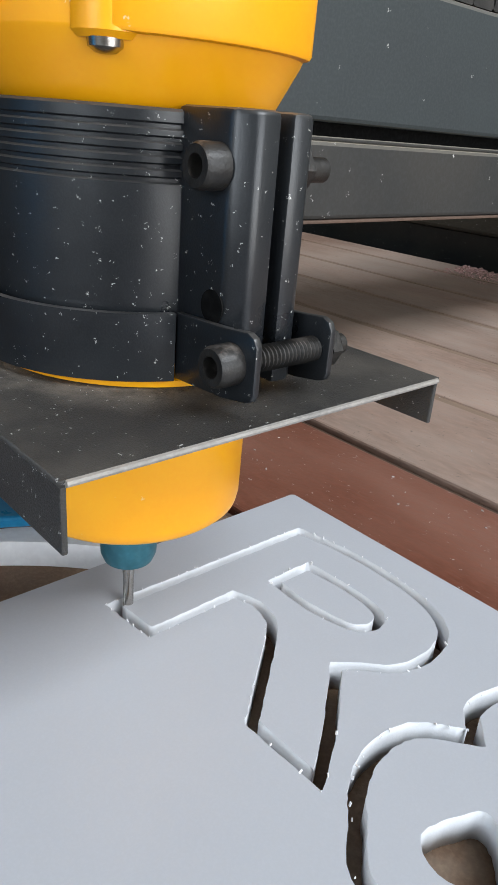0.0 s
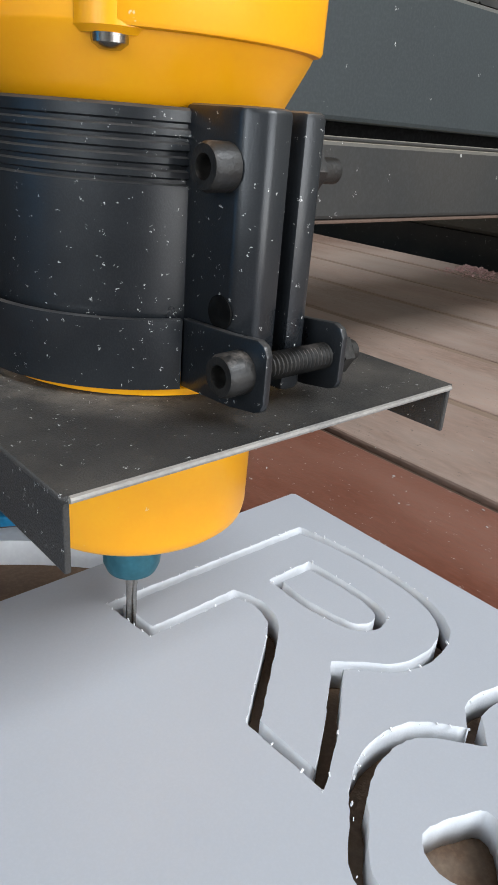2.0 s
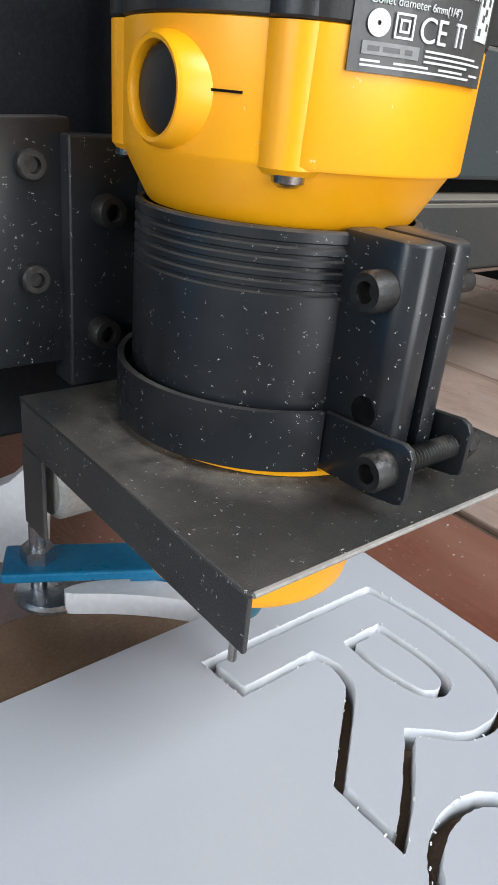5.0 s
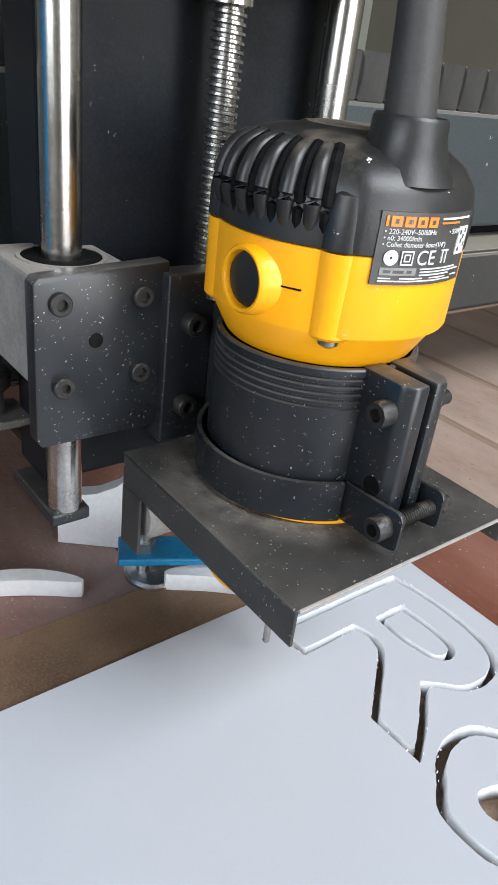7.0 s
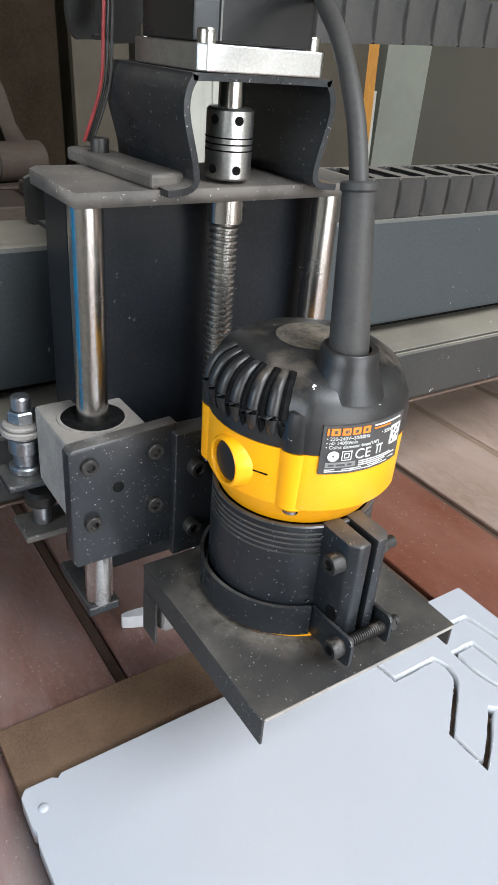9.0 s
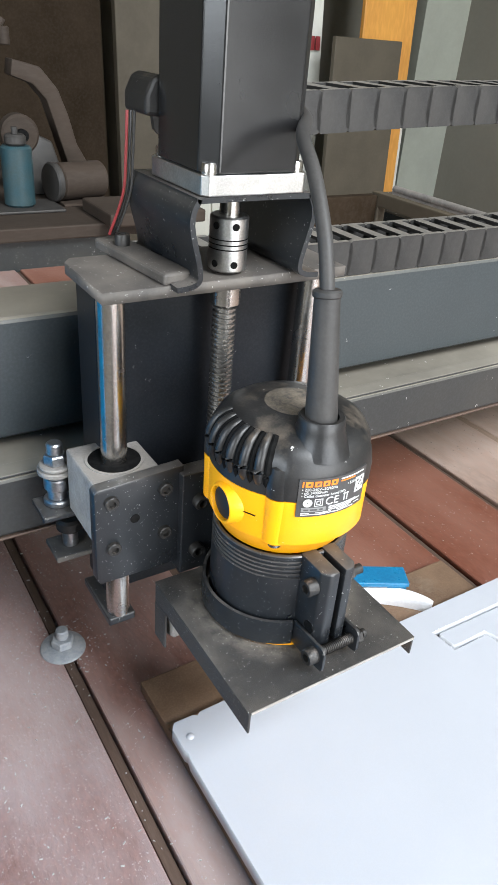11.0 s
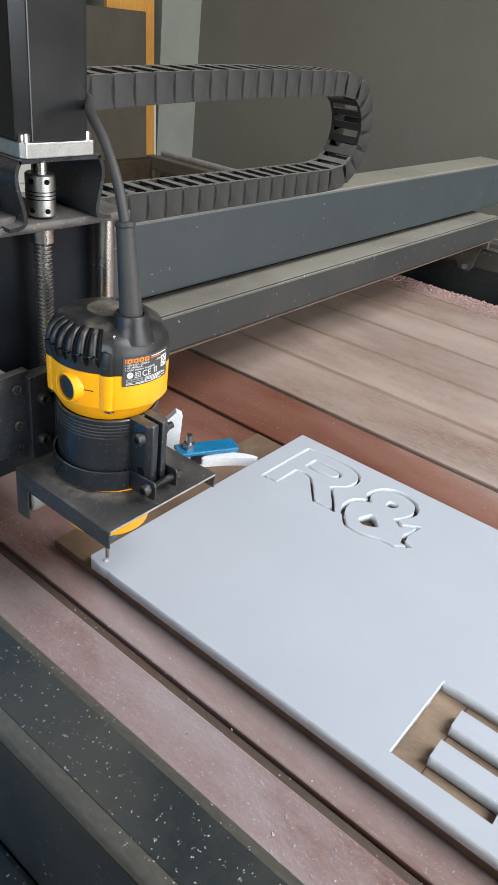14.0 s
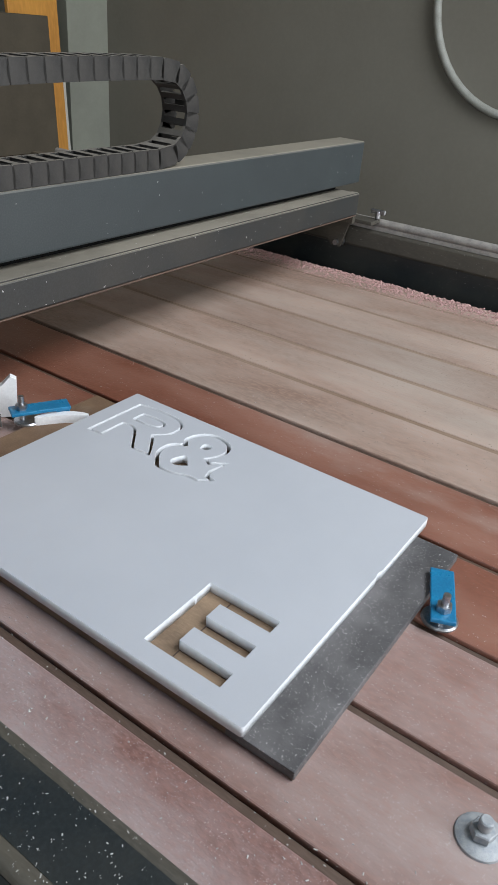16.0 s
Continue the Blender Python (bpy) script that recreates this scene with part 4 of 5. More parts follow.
for sx, sy in ((-1, -1), (1, -1), (-1, 1), (1, 1)):
    socket_bolt("flange_bolt", (MX + sx * (HM - 0.0055), MY + sy * (HM - 0.0055), 0.3560), (0, 0, 1), 0.0040, motor, 0.0050, STEEL)
plug = thing("motor_plug", "black cable plug with coloured wires behind the motor", "plug")
CARR.append(plug)
part("plug_shell", bm_prism([(-0.0440, 0.384), (-0.0400, 0.392), (-0.0340, 0.394), (-0.0340, 0.374), (-0.0440, 0.375)], 0, 0.028, None, Matrix.Translation((0.010, 0.1300, 0)) @ Matrix.Rotation(radians(90), 4, "X"), 0.002), BLACK, plug)
for k, m_ in enumerate((RED, BLACK, RUBBER)):
    part("wire", bm_tube(smooth_path([(-0.038 + 0.002 * k, 0.116, 0.376), (-0.039 + 0.002 * k, 0.116, 0.355), (-0.040 + 0.002 * k, 0.118, 0.335), (-0.046 + 0.002 * k, 0.124, 0.312)], 5), 0.0008, 8), m_, plug)

# ---- gantry: keyed in y only; built where it comes to rest ----
GANTRY = []
gantry = thing("gantry_beam", "slate blue twin-tube steel gantry beam, dusty on top", "gantry beam")
GANTRY.append(gantry)
part("upper_tube", bm_box(-0.30, 1.150, 0.1400, 0.2010, 0.1735, 0.2548, 0.003), BEAM, gantry)
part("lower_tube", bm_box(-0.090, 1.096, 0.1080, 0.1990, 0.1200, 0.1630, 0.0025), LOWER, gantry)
# solid near-black sheet: the shade between the tubes put in as colour
part("web", bm_box(-0.090, 1.085, 0.1600, 0.1900, 0.1631, 0.1734), SHADE_BLACK, gantry, "near-black sheet painting the shade of the gap between the tubes")
part("guide_rail", bm_box(-0.088, 1.090, 0.1090, 0.1235, 0.1631, 0.1652, 0.0006), LOWER, gantry, "dusty guide rail strip")
# flat near-black strip in place of the shaded groove
part("rail_groove", bm_box(-0.088, 1.090, 0.1236, 0.1256, 0.1631, 0.1634), SHADE_BLACK, gantry, "near-black strip painting the shade of the groove beside the rail")
part("bottom_flange", bm_box(-0.088, 1.090, 0.1072, 0.1300, 0.1180, 0.1199, 0.0005), SLOT, gantry, "brown worn lower lip")

side = thing("gantry_side_cover", "glossy cyan sheet steel gantry end cover, dusty on top", "cover")
GANTRY.append(side)
CX, CY = -0.1005, 0.0505
face = curve_mesh([[(CX, 0.0380), (CX, 0.3020), (CX - 0.30, 0.3020), (CX - 0.30, -0.0350), (-0.1830, -0.0350), (-0.1830, 0.1050), (-0.1200, 0.1000), (-0.1200, 0.0380)]], 0, 0.0025)
part("front_sheet", join(bmesh.new(), face, Matrix.Translation((0, CY + 0.0025, 0)) @ Matrix.Rotation(radians(90), 4, "X")), CYAN, side)
part("top_sheet", bm_box(CX - 0.30, CX, CY + 0.0026, CY + 0.20, 0.2990, 0.3020), CYAN, side, "dust-covered top")
part("side_sheet", bm_box(CX - 0.0022, CX - 0.0002, CY + 0.0026, CY + 0.20, 0.1000, 0.2988), CYAN, side)
roller = thing("roller_assembly", "stacked steel rollers and bolts on the carriage side", "roller foot")
CARR.append(roller)
RLX, RLY = -0.0915, 0.1040
part("roller_plate", bm_box(-0.1050, -0.0702, 0.0900, 0.1140, 0.1540, 0.1580, 0.001), COAT, roller)
for z0, z1, r in ((0.1581, 0.1620, 0.0085), (0.1621, 0.1690, 0.0060), (0.1691, 0.1770, 0.0078), (0.1771, 0.1800, 0.0072), (0.1801, 0.1835, 0.0110), (0.1836, 0.1860, 0.0098), (0.1861, 0.1925, 0.0068)):
    part("roller", bm_cyl((RLX, RLY, z0), (RLX, RLY, z1), r, 6 if r == 0.0068 else 28, 0.0007), CAST if r > 0.0095 else ZINC, roller, "", True)
part("roller_bolt", bm_cyl((RLX, RLY, 0.1926), (RLX, RLY, 0.2000), 0.0048, 16, 0.0010), ZINC, roller, "", True)
part("foot_plate", bm_box(-0.0960, -0.0690, 0.1000, 0.1240, 0.1130, 0.1170, 0.001), DUSTY, roller, "worn foot plate")
part("foot_bolt", bm_cyl((-0.0830, 0.1120, 0.1171), (-0.0830, 0.1120, 0.1290), 0.0050, 20, 0.0008), ZINC, roller, "", True)
part("foot_bolt_head", bm_cyl((-0.0830, 0.1120, 0.1291), (-0.0830, 0.1120, 0.1385), 0.0085, 24, 0.0018), BOLT, roller, "dark rounded bolt head", True)

# cable chain: separate links
chain = thing("cable_chain", "dusty black nylon cable chain looping back over the beam", "cable chain")
CHAINS = [chain]
CH_Y0, CH_Y1, CZ0, CZ1, LOOP_X = 0.1410, 0.1880, 0.2685, 0.3820, 0.5240
path = [(x, CZ0) for x in np.arange(0.02, LOOP_X + 0.001, 0.0250)]
rc = (CZ1 - CZ0) / 2
n_arc = 8
path += [(LOOP_X + 0.0100 + rc * 1.0 * math.sin(math.pi * k / n_arc), CZ0 + rc - rc * math.cos(math.pi * k / n_arc)) for k in range(1, n_arc)]
path += [(x, CZ1 - 0.010 * ((LOOP_X - x) / 0.36) ** 2) for x in np.arange(LOOP_X, 0.035, -0.0250)]


def chain_link(length):
    """One link: two rounded side plates, two thin cross bars above and below."""
    bm = bmesh.new()
    for y in (CH_Y0, CH_Y1 - 0.0045):
        poly = [(-0.002, -0.0120), (0.001, -0.0136), (length * 0.90, -0.0136), (length * 1.04, -0.0100), (length * 1.08, 0.0), (length * 1.04, 0.0100), (length * 0.90, 0.0136), (0.001, 0.0136), (-0.002, 0.0120)]
        bm_prism(poly, 0, 0.0045, bm, Matrix.Translation((0, y + 0.0045, 0)) @ Matrix.Rotation(radians(90), 4, "X"), 0.0)
    for zz in (-0.0136, 0.0111):
        bm_box(length * 0.16, length * 0.55, CH_Y0 + 0.0045, CH_Y1 - 0.0045, zz, zz + 0.0025, bm=bm)
    return bm


link_mesh = {}
for a, b in zip(path, path[1:]):
    d = math.hypot(b[0] - a[0], b[1] - a[1])
    key = round(d, 4)
    if key not in link_mesh:
        bm = chain_link(d)
        me = bpy.data.meshes.new("chain_link")
        bm.to_mesh(me)
        bm.free()
        me.materials.append(CHAIN)
        link_mesh[key] = me
    ob = new("chain_link", link_mesh[key])
    ob.parent = chain
    ang = math.atan2(b[1] - a[1], b[0] - a[0])
    ob.matrix_local = Matrix.Translation((a[0], 0, a[1])) @ Matrix.Rotation(-ang, 4, "Y")

# ---- loose things on the bed ----
def crescent(name, label, at, rz, r, width, a0, a1, height, tilt=0.0):
    bm = bmesh.new()
    n = 20
    tmp = bmesh.new()
    vs = []
    for i in range(n + 1):
        a = radians(a0 + (a1 - a0) * i / n)
        w = width * (0.25 + 0.75 * math.sin(math.pi * i / n) ** 0.6)
        vs.append([tmp.verts.new((q * math.cos(a), q * math.sin(a), zz)) for zz in (0, height) for q in (r - w / 2, r + w / 2)])
    for a, b in zip(vs, vs[1:]):
        for i, j in ((0, 1), (1, 3), (3, 2), (2, 0)):
            tmp.faces.new((a[i], a[j], b[j], b[i]))
    for e in (vs[0], vs[-1]):
        tmp.faces.new((e[0], e[1], e[3], e[2]))
    bmesh.ops.recalc_face_normals(tmp, faces=tmp.faces)
    join(bm, tmp, Matrix.Translation(at) @ Euler((radians(tilt), 0, radians(rz))).to_matrix().to_4x4() @ Matrix.Translation((-r, 0, 0)))
    return tagged(part(name, bm, WHITECHIP), label, "offcut")


crescent("foam_offcut", "curved white foam offcut lying on the backing board", (0.2220, 0.0290, 0.0100), 51, 0.080, 0.011, -23, 23, 0.0105)
crescent("foam_offcut", "long curved white foam strip lying on the bed slat", (0.1320, 0.0900, 0.0004), 62, 0.090, 0.010, -21, 21, 0.0105)
upright = bm_prism([(-0.0330, 0.0), (0.0165, 0.0), (0.0175, 0.020), (0.0190, 0.050), (0.0120, 0.0545), (0.0020, 0.0440), (-0.0100, 0.0375), (-0.0220, 0.0350), (-0.0330, 0.0365)], 0, 0.0100, None, Matrix.Rotation(radians(90), 4, "X"), 0.0004)
upright = tagged(part("foam_offcut", upright, WHITECHIP), "upright white foam offcut with a curved top edge", "offcut")
upright.matrix_basis = pose(0.1980, 0.1080, 0.0004, 0, 0, -38)
hold = thing("hold_down_clamp", "blue hold-down strip with a bolt through it", "clamp", "hold-down clamps")
part("strip", bm_box(-0.0400, 0.0300, -0.0110, 0.0110, 0.0125, 0.0172, 0.0012), BLUE, hold)
part("stud", bm_cyl((-0.026, 0, 0.0), (-0.026, 0, 0.034), 0.0034, 16), ZINC, hold, "", True)
part("stud_nut", bm_cyl((-0.026, 0, 0.0173), (-0.026, 0, 0.0235), 0.0070, 6), ZINC, hold)
part("packer", bm_box(0.0120, 0.0290, -0.0090, 0.0090, 0.0, 0.0124, 0.001), BLUE, hold)
hold.matrix_basis = pose(0.2130, 0.0490, 0.0101, 0, 0, -28)
part("foot_washer", bm_lathe([(0, 0.0030), (0.0150, 0.0030), (0.0165, 0.0015), (0.0165, 0.0), (0, 0.0)], 32, None, Matrix.Translation((-0.020, 0, 0))), ZINC, hold, "round zinc foot", True)
second = copy_thing(hold, pose(0.2330, -0.4560, 0.0002, 0, 0, 23))
tagged(second, "blue hold-down clamp standing on the bed by the backing board")

DULL = mat("dusty_blue_grey_zinc", (0.26, 0.285, 0.31), (0.40, 0.41, 0.42), 0.6, metal=0.3, scale=150, fine=900, bump=0.3)
stud = thing("bed_stud", "grey-blue dusty bolt and washer in the bed slot", "bolt")
part("washer", bm_lathe([(0, 0.0034), (0.0130, 0.0032), (0.0165, 0.0014), (0.0170, 0.0), (0, 0.0)], 28), DULL, stud, "", True)
part("nut", bm_cyl((0, 0, 0.0033), (0, 0, 0.0105), 0.0085, 6, 0.0008), DULL, stud)
part("shank", bm_cyl((0, 0, 0.0105), (0, 0, 0.0190), 0.0046, 16, 0.0008), DULL, stud, "", True)
stud.matrix_basis = pose(-0.0330, 0.1150, 0.0003)
stud2 = copy_thing(stud, pose(0.0440, -0.5620, 0.0003, 0, 0, 40))
tagged(stud2, "zinc bolt and washer lying on the bed slat")

heap = bm_lathe([(0, 0.0022), (0.003, 0.0019), (0.006, 0.0008), (0.0080, 0.0)], 20)
heap = tagged(part("dust_heap", heap, CRUMB, None, "", True), "small heap of white foam dust by the rail", "dust heap")
heap.matrix_basis = pose(-0.0900, -0.1360, 0.0002)
# chips: scattered white crumbs on the bed, and the pink drift along its far edge
chips = bmesh.new()
rng = random.Random(11)


def chip(bm, x, y, z_, s):
    m = Matrix.Translation((x, y, z_ + s * 0.2)) @ Euler((rng.uniform(-.5, .5), rng.uniform(-.5, .5), rng.random() * 6.3)).to_matrix().to_4x4() @ Matrix.Diagonal((s * rng.uniform(0.8, 2.2), s * 0.7, s * 0.45, 1))
    v = [bm.verts.new(m @ Vector((i - 0.5, j - 0.5, k - 0.5))) for i in (0, 1) for j in (0, 1) for k in (0, 1)]
    for f in ((0, 1, 3, 2), (4, 6, 7, 5), (0, 4, 5, 1), (2, 3, 7, 6), (0, 2, 6, 4), (1, 5, 7, 3)):
        bm.faces.new([v[i] for i in f])


for k in range(500):
    x, y = rng.uniform(-0.122, 0.015), rng.uniform(-0.55, 0.25)
    if x < -0.008 or y > 0.06:
        chip(chips, x, y, 0.0, rng.uniform(0.0004, 0.0013))
for k in range(60):
    a, d = rng.uniform(0, 6.28), 0.018 + abs(rng.gauss(0, 0.008))
    chip(chips, -0.033 + d * math.cos(a), 0.115 + d * math.sin(a), 0.0, rng.uniform(0.0004, 0.0011))
for k in range(700):
    x, y = rng.uniform(-0.122, 0.55), rng.uniform(-0.62, 0.35)
    if -0.01 < x < 0.33 and -0.45 < y < 0.06:
        continue
    chip(chips, x, y, 0.0, rng.uniform(0.0003, 0.0009) * (1.3 if x < 0 else 1))
for k in range(420):
    chip(chips, rng.uniform(-0.174, -0.128), rng.uniform(-0.50, 0.05), 0.0906, rng.uniform(0.00025, 0.0007))
for k in range(500):
    chip(chips, rng.uniform(-0.212, -0.180), rng.uniform(-0.55, 0.05), -0.030, rng.uniform(0.0004, 0.0010))
for k in range(160):
    chip(chips, rng.uniform(0.005, 0.29), rng.uniform(-0.443, -0.404), 0.0102, rng.uniform(0.0003, 0.0008))
tagged(part("plastic_chips", chips, CRUMB), "scattered white plastic crumbs", "chips", "", "stuff")
drift = bmesh.new()
for k in range(4200):
    u = abs(rng.gauss(0, 0.050))
    chip(drift, 1.082 - u, rng.uniform(-0.75, 0.40), 0.0, rng.uniform(0.0010, 0.0042) * (1.25 - min(1, u / 0.11)))
tagged(part("chip_drift", drift, CHIPS), "pink and white chip drift along the bed edge", "chips", "", "stuff")

# ---- stored things at the back ----
def leaning(name, label, category, x0, x1, y, z0, z1, thick, material, lean=6.0, turn=0.0):
    ob = tagged(part(name, bm_box(-(x1 - x0) / 2, (x1 - x0) / 2, -thick / 2, thick / 2, 0, z1 - z0, 0.003), material), label, category)
    ob.matrix_basis = pose((x0 + x1) / 2, y, z0, -lean, 0, turn)
    return ob


door = leaning("panel_door", "off-white panelled door leaning on the back wall", "door", 1.13, 1.66, 2.05, -0.75, 1.15, 0.04, DOOR, 5)
part("stile", bm_box(-0.20, -0.09, -0.030, -0.0205, 0.0, 1.88, 0.003), DOOR, door)
part("raised_panel", bm_box(-0.05, 0.20, -0.030, -0.0205, 0.55, 1.85, 0.006), DOOR, door)
part("raised_panel", bm_box(-0.05, 0.20, -0.030, -0.0205, 0.05, 0.48, 0.006), DOOR, door)
white = leaning("white_board", "grey-white board leaning beside the door", "board", 1.06, 1.15, 1.98, -0.75, 1.2, 0.025, DOOR, 4)
leaning("dark_board", "tall dark brown board leaning on the back wall", "board", 0.35, 0.84, 2.15, -0.75, 1.25, 0.03, BROWN, 4)
leaning("olive_board", "dull olive tan board leaning beside the door", "board", 0.85, 1.04, 2.06, -0.75, 1.25, 0.03, TAN, 4)
leaning("wide_brown_board", "wide brown board standing against the back wall", "board", -0.75, 0.33, 2.20, -0.75, 1.30, 0.03, BROWN, 3)
leaning("brown_panel", "flat brown panel standing in front of the door", "board", 1.60, 1.91, 1.92, -0.75, 0.42, 0.02, TAN, 3)
leaning("orange_plank", "orange plywood plank leaning on the wall", "plank", 1.80, 2.05, 2.02, -0.75, 1.3, 0.02, PLANK, 3)
leaning("white_offcut_board", "short off-white board behind the plank", "board", 1.98, 2.09, 2.05, -0.75, 0.22, 0.02, DOOR, 3)
pillar = structure("pillar", bm_box(2.16, 2.40, 2.14, 2.49, -0.75, 2.6), mat("pale_grey_green_paint", (0.28, 0.285, 0.235), (0.24, 0.245, 0.205), 0.7, scale=5, fine=90, bump=0.06, grain=0.05), "pale grey-green painted corner post", "pillar")
for x in (0.150, 0.176):
    part("sign_mark", bm_box(x, x + 0.019, -0.0335, -0.0305, 1.12, 1.165), RED, door)
part("sign_mark", bm_box(0.202, 0.222, -0.0335, -0.0305, 1.12, 1.165), RED, door, "small red print")
part("sign_mark", bm_box(0.228, 0.247, -0.0335, -0.0305, 1.12, 1.165), RED, door)
part("blue_pennant", bm_prism([(-0.046, 1.215), (-0.010, 1.215), (-0.028, 1.143)], 0.0305, 0.0335, None, Matrix.Rotation(radians(90), 4, "X")), BLUE, door, "small blue triangle")
trestle = thing("timber_frame", "pale timber frame standing on the bed behind the beam", "frame")
part("beam", bm_box(0.905, 0.928, 0.600, 0.893, 0.118, 0.1445, 0.002), TAN, trestle)
part("end_board", bm_box(0.640, 0.904, 0.872, 0.893, 0.020, 0.1400, 0.002), BROWN, trestle, "dark end board")
for x, y in ((0.905, 0.605), (0.905, 0.868), (0.640, 0.848)):
    part("leg", bm_box(x, x + 0.022, y, y + 0.022, 0.0005, 0.1178, 0.002), TAN, trestle)

# hoop hanging on the east wall
hoop = thing("wall_hoop", "thin grey hoop hanging on the olive wall", "hoop")
hc, hr = Vector((2.385, 0.20, 0.60)), 0.36
part("ring", bm_tube([hc + Vector((0, hr * math.cos(2 * math.pi * k / 48), hr * math.sin(2 * math.pi * k / 48))) for k in range(49)], 0.014, 10), mat("grey_hoop_plastic", (0.30, 0.30, 0.27), (0.25, 0.25, 0.22), 0.6), hoop, "", True)
part("hook", bm_cyl((2.37, 0.20, 0.945), (2.4, 0.20, 0.945), 0.012), ZINC, hoop)

# bench with an old machine, behind the gantry
bench = thing("steel_bench", "brown dusty steel bench behind the machine", "bench")
part("bench_top", bm_box(-0.40, 0.44, 1.02, 1.62, 0.055, 0.080, 0.003), BENCH, bench)
part("apron", bm_box(-0.38, 0.42, 1.04, 1.60, -0.05, 0.0545, 0.003), RAIL, bench)
for x, y in ((-0.36, 1.05), (0.36, 1.05), (-0.36, 1.55), (0.36, 1.55)):
    part("leg", bm_box(x, x + 0.04, y, y + 0.04, -0.75, -0.0505, 0.002), RAIL, bench)
arm = bm_prism([(0.150, 0.0), (0.195, 0.0), (0.190, 0.035), (0.155, 0.095), (0.140, 0.150), (0.120, 0.200), (0.085, 0.240), (0.030, 0.252), (0.025, 0.222), (0.068, 0.208), (0.094, 0.180), (0.110, 0.130), (0.125, 0.080)], 0, 0.05, None, Matrix.Translation((0.265, 1.36, 0.081)) @ Matrix.Rotation(radians(90), 4, "X"), 0.004)
press = thing("old_press", "old brown cast press arm with a small motor", "press")
part("arm", arm, BENCH, press, "", True)
part("press_motor", bm_cyl((0.335, 1.20, 0.122), (0.435, 1.22, 0.122), 0.036, 28, 0.004), BENCH, press, "pale cylinder with red end", True)
part("motor_cap", bm_cyl((0.320, 1.197, 0.122), (0.3345, 1.200, 0.122), 0.038, 28, 0.003), RUBBER, press, "", True)
part("gear_case", bm_prism([(0.0, 0.0), (0.075, 0.0), (0.082, 0.05), (0.065, 0.105), (0.030, 0.120), (0.004, 0.095)], 0, 0.06, None, Matrix.Translation((0.290, 1.335, 0.0812)) @ Matrix.Rotation(radians(90), 4, "X"), 0.006), RUBBER, press, "dull grey gear case", True)
part("motor_foot", bm_box(0.335, 0.440, 1.16, 1.27, 0.0805, 0.0855, 0.001), BENCH, press)
part("fly_wheel", bm_cyl((0.290, 1.305, 0.200), (0.290, 1.270, 0.200), 0.038, 28, 0.005), BENCH, press, "", True)
part("hub", bm_cyl((0.290, 1.269, 0.200), (0.290, 1.255, 0.200), 0.012, 16), SHADE_BLACK, press)
for x, z_ in ((0.24, 0.335), (0.29, 0.375), (0.255, 0.30)):
    part("fitting", bm_cyl((x, 1.335, z_ - 0.02), (x, 1.335, z_ + 0.012), 0.011, 12, 0.002), BENCH, press, "", True)
part("lever", bm_tube([(0.27, 1.335, 0.300), (0.25, 1.335, 0.34), (0.29, 1.335, 0.40)], 0.007, 8), BENCH, press)
can = thing("spray_can", "dull blue spray can in a tray", "spray can")
part("can_body", bm_cyl((0.250, 1.17, 0.0865), (0.250, 1.17, 0.196), 0.029, 32, 0.004), mat("dull_blue_tin", (0.018, 0.055, 0.070), (0.03, 0.055, 0.06), 0.45, scale=30), can, "", True)
part("can_lid", bm_cyl((0.250, 1.17, 0.1962), (0.250, 1.17, 0.216), 0.020, 28, 0.004), RUBBER, can, "", True)
part("can_nozzle", bm_cyl((0.250, 1.17, 0.2165), (0.250, 1.17, 0.228), 0.006, 16), RUBBER, can)
part("tray", bm_box(0.190, 0.325, 1.12, 1.22, 0.0805, 0.0860, 0.002), RUBBER, can)
stage = thing("bench_plate", "thick worn steel plate at the bench edge", "plate")
part("plate_body", bm_box(0.36, 0.56, 0.98, 1.13, 0.0805, 0.105, 0.004), BENCH, stage)
# near-black disc painting the shade of the hole in the plate
part("plate_hole", bm_cyl((0.47, 1.06, 0.1045), (0.47, 1.06, 0.1054), 0.010), SHADE_BLACK, stage)

# gantry end at the far rail
endb = thing("gantry_end_bracket", "dusty steel end bracket with roller and wing screw", "bracket")
GANTRY.append(endb)
part("end_plate", bm_prism([(0.118, 0.0985), (0.215, 0.0985), (0.215, 0.1235), (0.118, 0.1235)], 1.100, 1.112, None, Matrix(((0, 0, 1, 0), (1, 0, 0, 0), (0, 1, 0, 0), (0, 0, 0, 1)))), EDGE, endb)
part("hanger", bm_prism([(0.150, 0.0400), (0.175, 0.0400), (0.205, 0.0980), (0.135, 0.0980)], 1.122, 1.130, None, Matrix(((0, 0, 1, 0), (1, 0, 0, 0), (0, 1, 0, 0), (0, 0, 0, 1))), 0.0008), EDGE, endb)
part("guide_wheel", bm_cyl((1.1305, 0.160, 0.0485), (1.1420, 0.160, 0.0485), 0.011, 24, 0.002), ZINC, endb, "", True)
part("wheel_bolt", bm_cyl((1.1150, 0.160, 0.0485), (1.1218, 0.160, 0.0485), 0.006, 6), ZINC, endb)
part("wing_screw", bm_cyl((1.150, 0.085, 0.108), (1.150, 0.085, 0.124), 0.006, 12, 0.001), ZINC, endb, "", True)
part("wing", bm_box(1.147, 1.153, 0.068, 0.102, 0.118, 0.128, 0.002), ZINC, endb)
part("side_arm", bm_box(1.1125, 1.156, 0.080, 0.150, 0.100, 0.1075, 0.001), EDGE, endb)
part("roller", bm_cyl((1.128, 0.195, 0.084), (1.128, 0.195, 0.097), 0.012, 24, 0.002), CAST, endb, "", True)

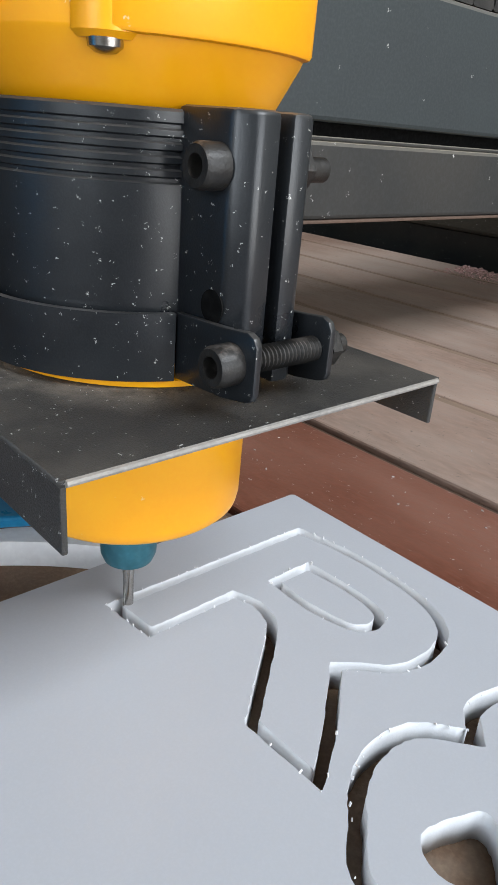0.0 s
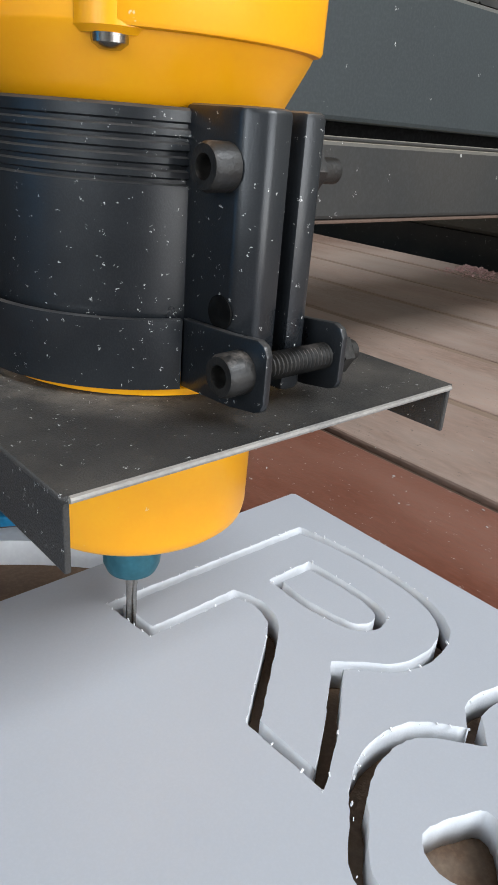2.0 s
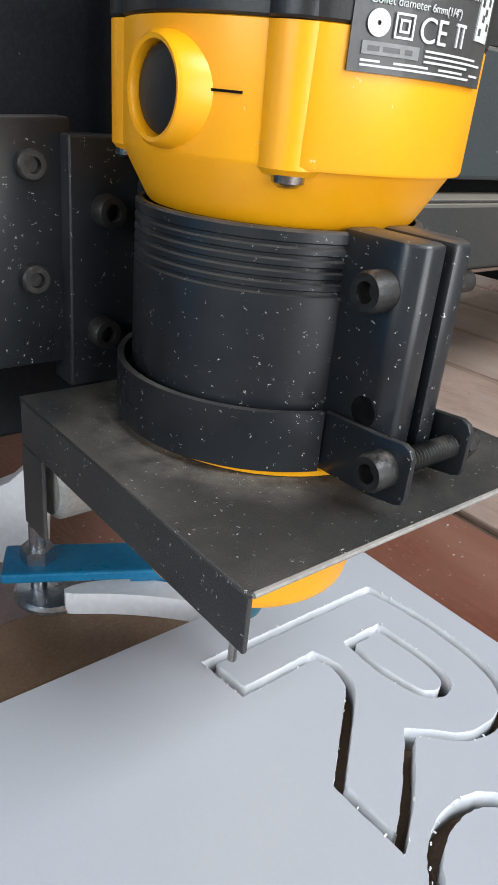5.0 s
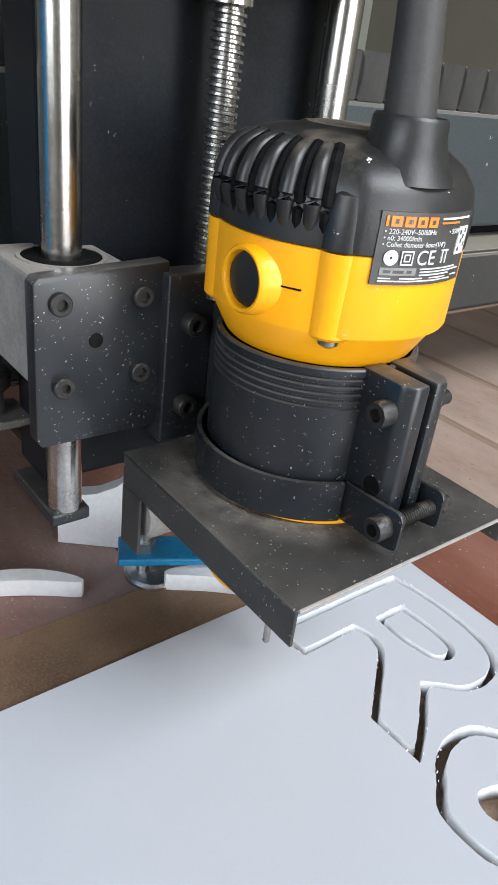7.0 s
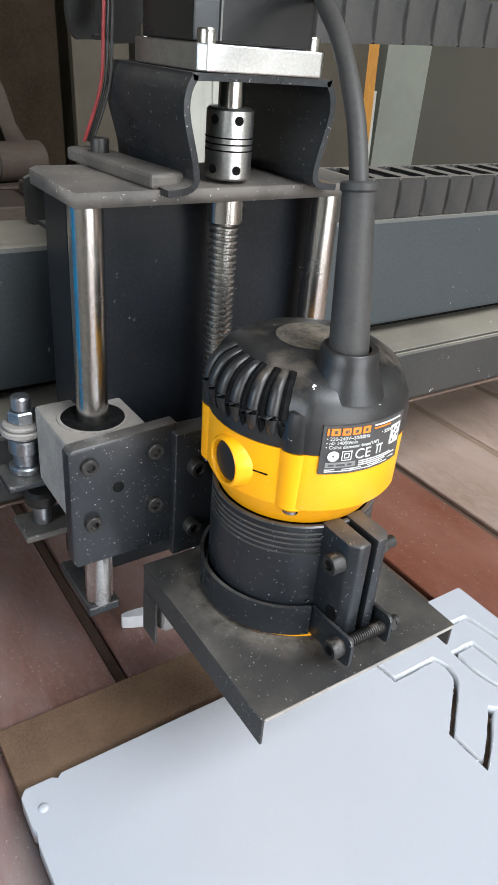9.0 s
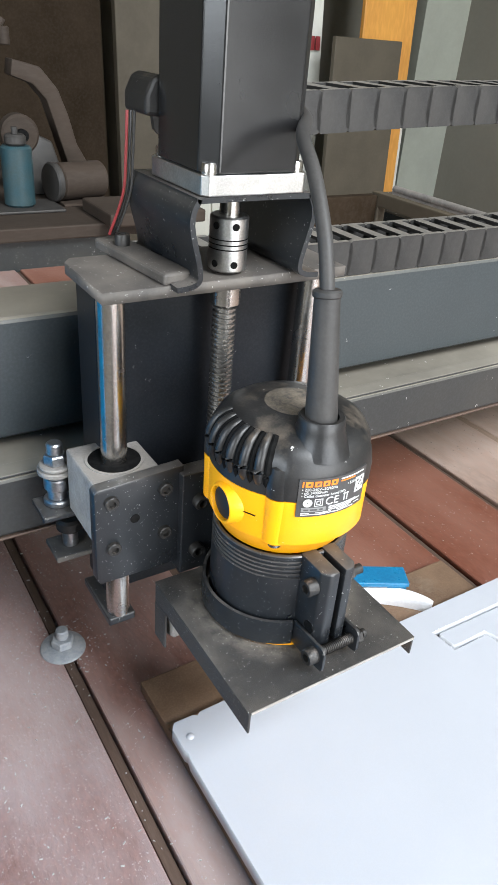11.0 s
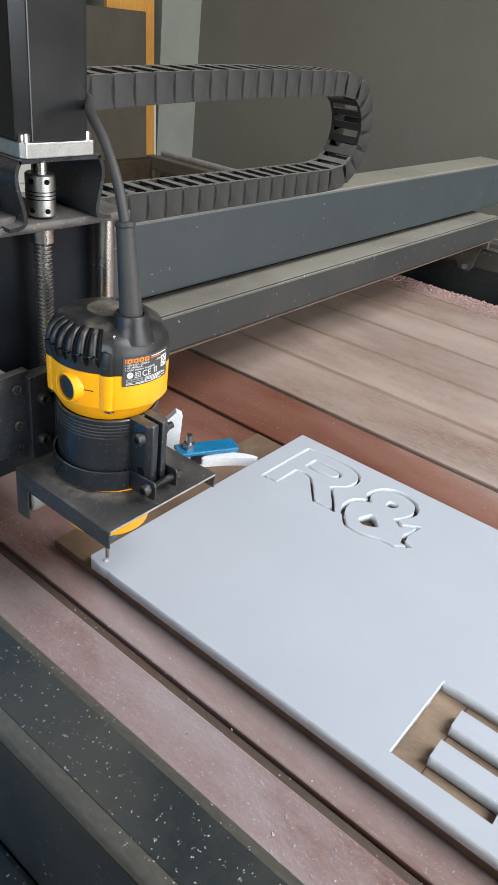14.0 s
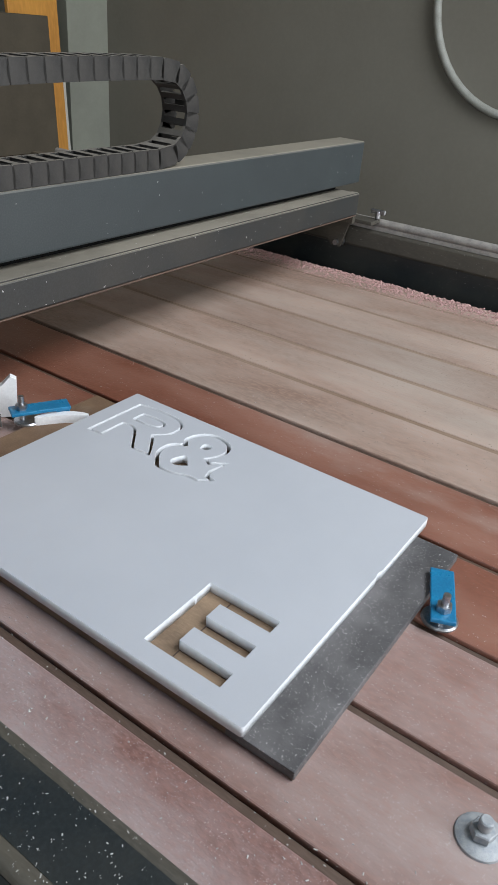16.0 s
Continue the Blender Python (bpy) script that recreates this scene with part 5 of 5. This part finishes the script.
tray = thing("gantry_cable_bundle", "grey and red cable bundle along the gantry end", "cables")
GANTRY.append(tray)
for k, m_ in enumerate((RUBBER, RED, RUBBER, BLACK)):
    part("cable", bm_tube(smooth_path([(-0.34, 0.175 + 0.010 * k, 0.264), (-0.22, 0.170 + 0.012 * k, 0.272), (-0.12, 0.165 + 0.010 * k, 0.266), (-0.05, 0.175 + 0.008 * k, 0.268)], 6), 0.0045, 10), m_, tray, "", True)


# ---- what moves ----
def motions():
    tool = [
        (0.0, 0.2235, -0.0238, 0.0210),
        (0.5, 0.2205, -0.0236, 0.0210),
        (1.0, 0.2199, -0.0236, 0.0210),
        (1.5, 0.2205, -0.0256, 0.0209),
        (2.0, 0.2210, -0.0290, 0.0209),
        (2.5, 0.2211, -0.0310, 0.0209),
        (3.0, 0.2213, -0.0313, 0.0224),
        (3.5, 0.2208, -0.0315, 0.0259),
        (4.0, 0.2193, -0.0308, 0.0327),
        (4.5, 0.2204, -0.0309, 0.0354),
        (5.0, 0.2211, -0.0325, 0.0354),
        (6.2, 0.2211, -0.0325, 0.0354),
        (7.5, 0.1837, -0.0318, 0.0376),
        (8.0, 0.1706, -0.0286, 0.0377),
        (8.5, 0.1523, -0.0281, 0.0376),
        (9.0, 0.1319, -0.0254, 0.0379),
        (11.5, 0.0380, -0.0210, 0.0400),
        (12.0, 0.0248, -0.0206, 0.0399),
        (12.5, 0.0151, -0.0207, 0.0398),
        (13.0, 0.0089, -0.0218, 0.0400),
        (13.5, 0.0037, -0.0204, 0.0398),
        (14.0, 0.0018, -0.0228, 0.0398),
        (14.5, 0.0019, -0.0247, 0.0398),
        (15.0, 0.0019, -0.0247, 0.0399),
        (15.5, 0.0019, -0.0247, 0.0399),
        (16.0, 0.0019, -0.0247, 0.0399),
    ]
    x1, y1 = 0.0019, -0.0247
    for ob in HEAD:
        walk(ob, [(t, pose(x, y, z_)) for t, x, y, z_ in tool])
    for ob in CARR:
        walk(ob, [(t, pose(x, y, 0)) for t, x, y, z_ in tool])
    for ob in GANTRY:
        walk(ob, [(t, pose(0, y - y1, 0)) for t, x, y, z_ in tool])
    for ob in CHAINS:
        walk(ob, [(t, pose((x - x1) / 2, y - y1, 0)) for t, x, y, z_ in tool])


motions()
